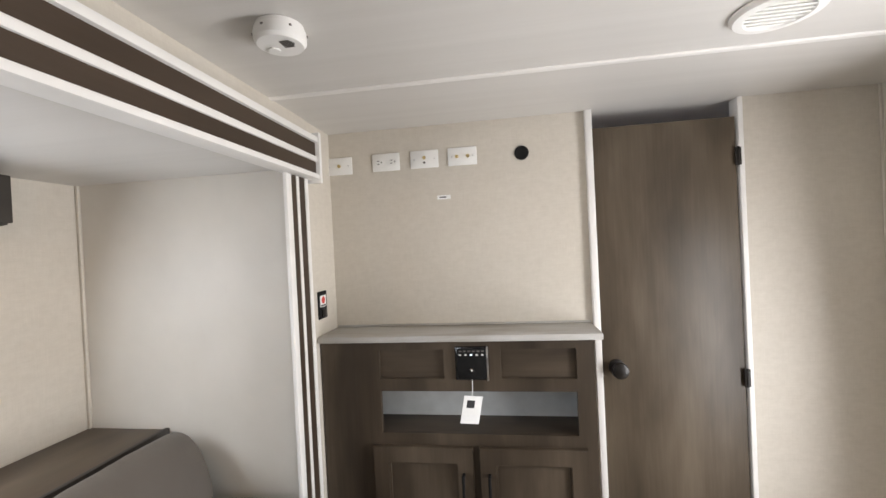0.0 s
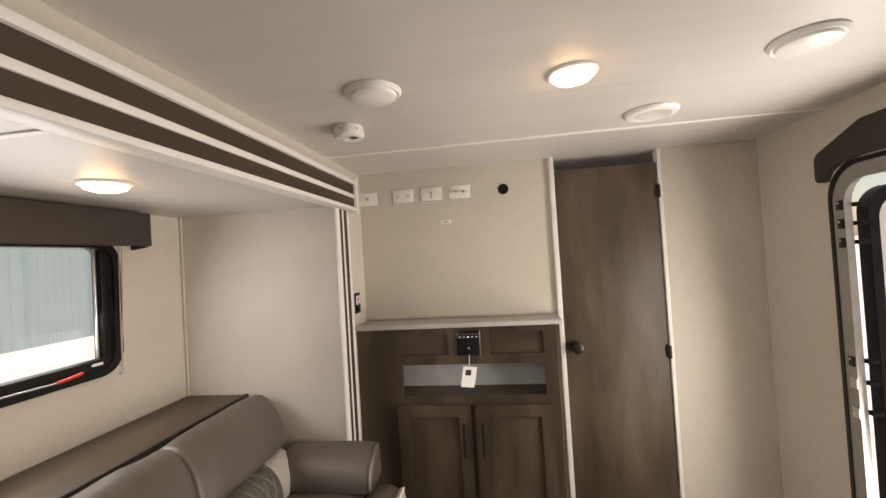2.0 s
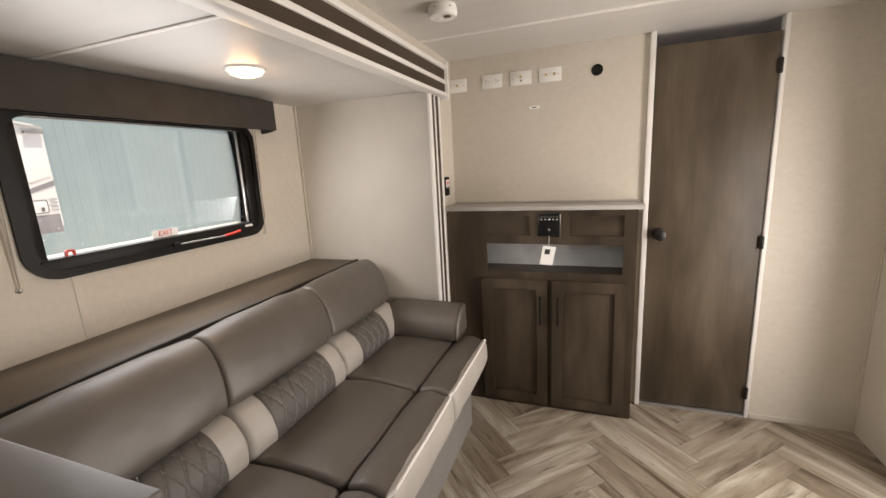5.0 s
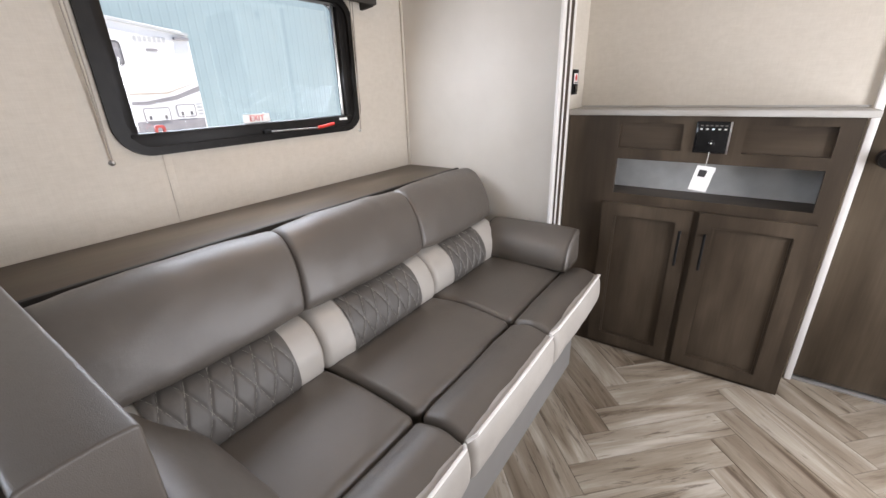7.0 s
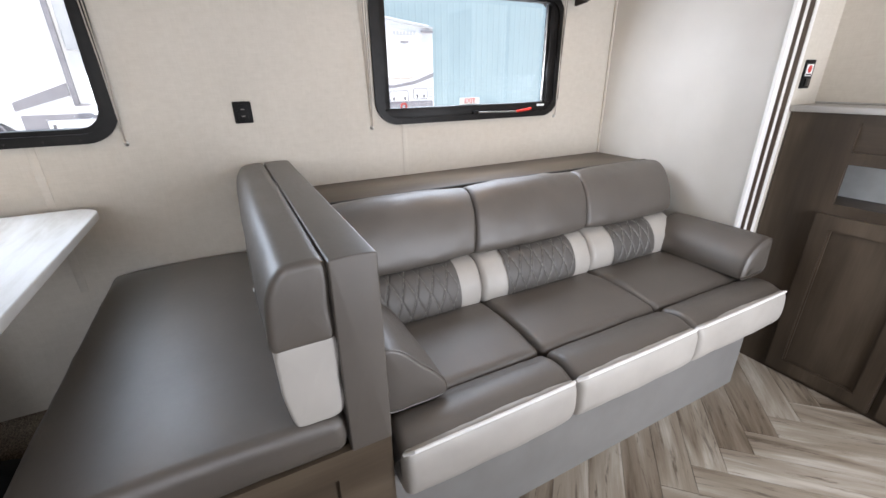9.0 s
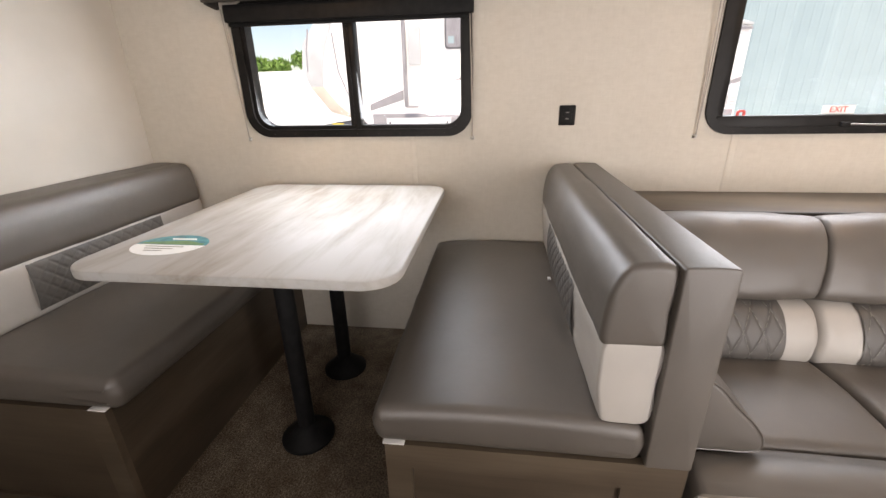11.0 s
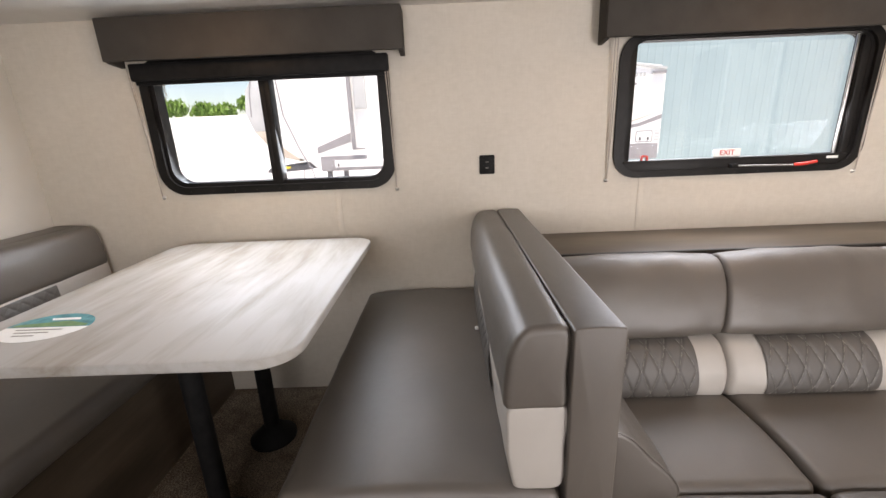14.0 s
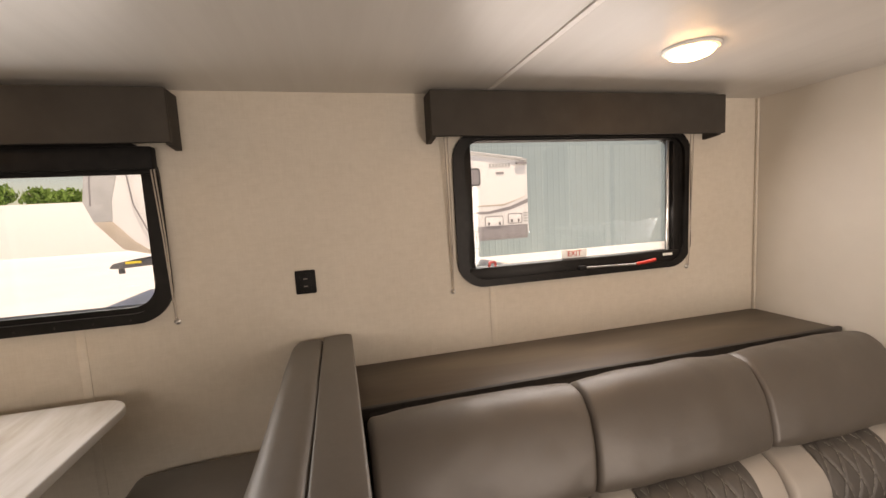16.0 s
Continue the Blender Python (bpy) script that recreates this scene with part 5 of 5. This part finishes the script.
def fifth_wheel():
    r = thing("parked_trailer", (-13.2, 0, GROUND), "white fifth-wheel trailer with grey swoosh decals parked outside", "trailer")
    X = -12.0
    side = [(-4.4, 0.35), (5.6, 0.35), (5.65, 0.45), (5.65, 2.72), (5.5, 2.82), (4.0, 3.02), (0.0, 3.45), (-4.8, 3.45), (-5.75, 3.2), (-6.2, 2.6), (-6.28, 2.0), (-6.1, 1.45), (-5.55, 0.80), (-4.7, 0.62)]
    part("body", prism(side, -14.5, X, "x", 0.06, 3), M_RV, r)
    # the cap's grey carries the shading of the curved nose
    nose = [(-5.75, 3.22), (-6.21, 2.62), (-6.30, 2.0), (-6.12, 1.5), (-5.72, 1.5), (-5.68, 2.0), (-5.52, 2.6), (-5.25, 3.22)]
    part("nose_cap", prism(nose, -14.52, X + 0.015, "x", 0.01), M_RVPALE, r, "curved nose cap, its shading painted in pale grey")
    # tan colour paints the shade under the white nose
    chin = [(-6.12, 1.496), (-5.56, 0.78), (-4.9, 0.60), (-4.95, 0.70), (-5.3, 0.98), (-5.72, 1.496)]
    part("nose_underside", prism(chin, -14.52, X + 0.013, "x", 0.01), M_RVTAN, r, "underside of the nose, its shade painted in tan")
    part("nose_line", prism([(-6.02, 3.0), (-6.12, 2.5), (-6.16, 1.9), (-6.12, 1.9), (-6.08, 2.5), (-5.97, 3.0)], X + 0.016, X + 0.02, "x"), M_RVGREY, r)
    part("skirt", box(-14.4, X + 0.01, -4.3, 5.6, 0.28, 0.72, 0.02), M_RVGREY, r, "grey lower skirt")
    part("hitch_arm", prism([(-6.0, 0.30), (-5.9, 0.42), (-5.3, 0.50), (-4.7, 0.52), (-4.4, 0.72), (-4.4, 0.40), (-4.7, 0.34), (-5.75, 0.28)], -13.3, -12.1, "x", 0.02), M_RVDARK, r, "dark hitch arm")
    part("hitch_pin", lathe([(0.07, 0.14), (0.07, 0.24), (0.05, 0.30)], (-12.3, -5.8, 0), n=16), M_RVDARK, r)
    part("hitch_mark", box(-12.1, -12.06, -5.6, -5.25, 0.40, 0.46), M_YEL, r, "yellow marking")
    part("hitch_cable", tube([(-11.95, -5.3, 2.9), (-11.93, -5.2, 1.9), (-11.93, -4.85, 0.95), (-11.95, -4.55, 0.30), (-11.95, -4.45, -0.15), (-11.95, -4.65, -0.28), (-11.95, -4.85, -0.12), (-11.95, -4.8, 0.35)], 0.018, 6), M_RVGREY, r, "thin hanging cable")
    for y in (0.6, 1.7):
        w = part("wheel", lathe([(0.0, 0), (0.36, 0), (0.38, 0.03), (0.38, 0.2), (0.36, 0.24), (0.0, 0.24)], (-12.25, y, GROUND + 0.38), (1, 0, 0), 32), M_BLACK, r)
        part("rim", lathe([(0.0, 0.245), (0.20, 0.245), (0.21, 0.25), (0.0, 0.262)], (-12.25, y, GROUND + 0.38), (1, 0, 0), 24), M_STEEL, w)
    for y in (-4.2, -3.7):
        part("landing_leg", box(-12.35, -12.2, y, y + 0.12, GROUND, 0.4), M_RVDARK, r)
    for y0, y1, z0, z1 in ((3.2, 4.06, 1.98, 2.52), (-2.12, -0.95, 2.38, 3.2), (0.9, 2.0, 2.0, 2.6)):
        wdw = part("window", prism(round_rect(y0, y1, z0, z1, 0.1, 6), X - 0.02, X + 0.03, "x"), M_RVDARK, r)
        part("pane", prism(round_rect(y0 + 0.05, y1 - 0.05, z0 + 0.05, z1 - 0.05, 0.06, 6), X + 0.031, X + 0.04, "x"), M_RVGREY, wdw, "grey tinted pane")
        part("mullion", box(X + 0.04, X + 0.045, (y0 + y1) / 2 + 0.1, (y0 + y1) / 2 + 0.12, z0 + 0.05, z1 - 0.05), M_RVDARK, wdw)
    part("window_sticker", box(X + 0.041, X + 0.044, -2.02, -1.86, 2.52, 2.70), M_SHED, r, "pale teal sticker")
    arm = part("awning_arm", box(X + 0.02, X + 0.12, -3.30, -3.20, 0.92, 3.4, 0.01), M_RVGREY, r)
    part("arm_foot", box(X + 0.02, X + 0.10, -3.30, -2.90, 0.88, 0.92, 0.005), M_RVGREY, arm)
    part("awning_box", box(X + 0.02, X + 0.16, -3.12, -2.78, 2.0, 2.95, 0.03), M_RVPALE, arm)
    for name, poly, m in (("grey", [(-4.35, 0.80), (-3.34, 1.10), (-3.34, 1.36), (-4.35, 0.98)], M_RVGREY),
                          ("grey", [(-2.6, 1.10), (-2.15, 1.28), (-2.5, 1.32), (-2.62, 1.30)], M_RVGREY),
                          ("grey", [(-2.25, 1.50), (-1.0, 1.86), (0.2, 2.1), (-1.0, 1.70)], M_RVGREY),
                          ("tan", [(-2.05, 1.12), (-1.6, 1.26), (-0.6, 1.30), (1.6, 1.2), (-0.6, 1.22), (-1.6, 1.20)], M_RVTAN),
                          ("grey", [(2.2, 1.22), (4.3, 1.18), (5.0, 1.30), (5.62, 1.52), (5.62, 1.40), (5.0, 1.20), (4.3, 1.10), (2.2, 1.12)], M_RVGREY),
                          ("tan", [(3.6, 1.34), (4.8, 1.34), (5.6, 1.62), (4.8, 1.38), (3.6, 1.37)], M_RVTAN)):
        part("decal", prism(poly, X, X + 0.015, "x"), m, r, name + " swoosh decal")
    for y0, y1, z0, z1 in ((3.35, 3.95, 0.70, 1.02), (4.15, 4.76, 0.70, 1.03), (4.92, 5.40, 0.76, 1.08), (-3.9, -1.95, 0.36, 0.62), (-1.80, 0.0, 0.36, 0.60)):
        hatch = part("hatch", box(X + 0.005, X + 0.025, y0, y1, z0, z1, 0.01), M_RV, r)
        part("hatch_seam", ring_prism(round_rect(y0, y1, z0, z1, 0.05, 4), round_rect(y0 + 0.022, y1 - 0.022, z0 + 0.022, z1 - 0.022, 0.035, 4), X + 0.025, X + 0.032), M_RVGREY, hatch)
        for y in (y0 + 0.10, y1 - 0.15):
            part("hatch_latch", box(X + 0.025, X + 0.05, y, y + 0.05, z0 + 0.05, z0 + 0.14), M_RVDARK, hatch)
    for k in range(7):
        part("name_bar", box(X + 0.005, X + 0.015, 4.36 + 0.105 * k, 4.435 + 0.105 * k, 2.53, 2.64), M_RVPALE, r, "pale grey name bar")
    part("name_bar", box(X + 0.005, X + 0.015, 4.58, 4.84, 2.32, 2.38), M_RVGREY, r, "small grey name bar")
    for k in range(4):
        part("vent_slat", box(X + 0.005, X + 0.02, 5.46, 5.60, 0.80 + 0.085 * k, 0.84 + 0.085 * k), M_RVPALE, r)
    part("roof_gutter", prism([(5.62, 2.70), (4.0, 2.93), (0.0, 3.36), (0.0, 3.42), (4.0, 2.99), (5.62, 2.76)], X - 0.02, X + 0.06, "x"), M_RVPALE, r)
    part("rain_visor", box(X + 0.01, X + 0.10, 5.25, 5.6, 2.60, 2.66), M_RVGREY, r)


fifth_wheel()

fence = thing("block_wall", (-24, -16, GROUND), "white block wall along the yard", "wall")
part("wall", box(-40.0, -39.6, -90, 0, GROUND, 3.42, 0.03), M_BLOCK, fence)


def shrub(x, y, z, size, seed):
    rng = random.Random(seed)
    s = thing("shrub", (x, y, GROUND), "bright green leafy shrub behind the wall", "shrub", "shrubs behind the wall")
    trunk = lathe([(0.16, GROUND), (0.12, z - size), (0.06, z)], (x, y, 0), n=10)
    for k in range(5):
        w = rng.uniform(0, 6.3)
        tube([(x, y, z - size * 0.8), (x + 0.4 * size * math.cos(w), y + 0.4 * size * math.sin(w), z), (x + 0.7 * size * math.cos(w), y + 0.7 * size * math.sin(w), z + 0.3 * size)], 0.04, 6, trunk)
    part("trunk", trunk, M_RVTAN, s)
    bm = bmesh.new()
    for k in range(900):
        d = Vector((rng.gauss(0, 1), rng.gauss(0, 1), rng.gauss(0, 1))).normalized() * rng.uniform(0.35, 1.0)
        lump = 0.75 + 0.35 * noise.noise(d * 2.2 + Vector((seed, 0, 0)))
        p = Vector((x + d.x * size * lump, y + d.y * size * lump * 1.3, z + d.z * size * 0.8 * lump))
        m = Matrix.Translation(p) @ Euler((rng.uniform(0, 6), rng.uniform(0, 6), rng.uniform(0, 6))).to_matrix().to_4x4()
        l, wd = rng.uniform(0.16, 0.34), rng.uniform(0.07, 0.14)
        vs = [bm.verts.new(m @ Vector(c)) for c in ((-l, 0, 0), (0, wd, 0.03), (l, 0, 0), (0, -wd, 0.03))]
        bm.faces.new(vs)
    part("crown", bm, M_LEAF, s, smooth=None)


for i in range(11):
    shrub(-42.5 - 0.7 * (i % 2), -13.0 - 2.4 * i, 3.95 + 0.22 * ((i * 5) % 4), 1.25 + 0.15 * ((i * 3) % 3), i)



def palm(x, y, seed):
    """A palm whose trunk is wrapped in a skirt of dry, hanging fronds."""
    rng = random.Random(seed)
    p = thing("palm_tree", (x, y, GROUND), "palm tree with a brown skirt of dry fronds behind the wall", "tree")
    part("trunk", lathe([(0.42, GROUND), (0.34, 3.0), (0.30, 9.0)], (x, y, 0), n=14), M_RVTAN, p)
    dry, green = bmesh.new(), bmesh.new()
    for k in range(700):
        w, z = rng.uniform(0, 6.283), rng.uniform(4.6, 9.0)
        out, fall, wd = rng.uniform(0.7, 1.45), rng.uniform(0.8, 1.5), rng.uniform(0.06, 0.13)
        c, sn = math.cos(w), math.sin(w)
        pts = ((x + 0.3 * c, y + 0.3 * sn, z), (x + out * c - wd * sn, y + out * sn + wd * c, z - 0.5 * fall), (x + out * 1.02 * c, y + out * 1.02 * sn, z - fall), (x + out * c + wd * sn, y + out * sn - wd * c, z - 0.5 * fall))
        dry.faces.new([dry.verts.new(q) for q in pts])
    for k in range(500):
        w, up = rng.uniform(0, 6.283), rng.uniform(-0.3, 1.2)
        c, sn, reach = math.cos(w), math.sin(w), rng.uniform(1.2, 2.4)
        tip = (x + reach * c * math.cos(up), y + reach * sn * math.cos(up), 9.0 + reach * math.sin(up))
        mid = [(a + b) / 2 for a, b in zip((x, y, 9.0), tip)]
        green.faces.new([green.verts.new(q) for q in ((x, y, 9.0), (mid[0] - 0.1 * sn, mid[1] + 0.1 * c, mid[2] + 0.1), tip, (mid[0] + 0.1 * sn, mid[1] - 0.1 * c, mid[2] + 0.1))])
    part("dry_skirt", dry, M_STRAW, p, "brown skirt of dry fronds", smooth=None)
    part("crown", green, M_LEAF, p, smooth=None)


palm(-45.0, -31.2, 4)

# ---- herringbone planks, each laid on the floor sheet ----
PL, PW = 0.580, 0.116


def clip(poly, axis, limit, keep):
    out = []
    for i, p in enumerate(poly):
        q = poly[(i + 1) % len(poly)]
        a, b = (p[axis] - limit) * keep, (q[axis] - limit) * keep
        if a >= 0:
            out.append(p)
        if a * b < 0:
            t = a / (a - b)
            out.append((p[0] + (q[0] - p[0]) * t, p[1] + (q[1] - p[1]) * t))
    return out


def planks():
    c = math.sqrt(0.5)
    gap = 0.0011
    x_lim, y_lim = (-0.53, RIGHT), (REAR - 0.06, END + 0.05)
    for col in range(-4, 6):
        for k in range(-40, 34):
            for upright in (False, True):
                if upright:
                    r = ((k * PW - PW, k * PW), (k * PW, k * PW + PL))
                else:
                    r = ((k * PW, k * PW + PL), (k * PW, k * PW + PW))
                (u0, u1), (v0, v1) = r
                u0, u1, v0, v1 = u0 + gap, u1 - gap, v0 + gap, v1 - gap
                u0, u1, v0, v1 = u0 + col * PL, u1 + col * PL, v0 - col * PL, v1 - col * PL
                poly = [(u0, v0), (u1, v0), (u1, v1), (u0, v1)]
                poly = [(-0.071 + c * (u - v), 0.868 + c * (u + v)) for u, v in poly]
                for axis, (a, b) in ((0, x_lim), (1, y_lim)):
                    poly = clip(poly, axis, a, 1) if poly else poly
                    poly = clip(poly, axis, b, -1) if poly else poly
                if len(poly) < 3:
                    continue
                ang = math.pi / 4 * (-1 if upright else 1)
                cx, cy = sum(p[0] for p in poly) / len(poly), sum(p[1] for p in poly) / len(poly)
                m = Matrix.Translation((cx, cy, 0)) @ Matrix.Rotation(ang, 4, "Z")
                inv = m.inverted()
                bm = prism([tuple((inv @ Vector((p[0], p[1], 0)))[:2]) for p in poly], -0.0019, 0.0, "z")
                ob = new("plank", mesh_of("plank", bm, M_PLANK))
                ob.parent = floor
                ob.matrix_basis = m


planks()
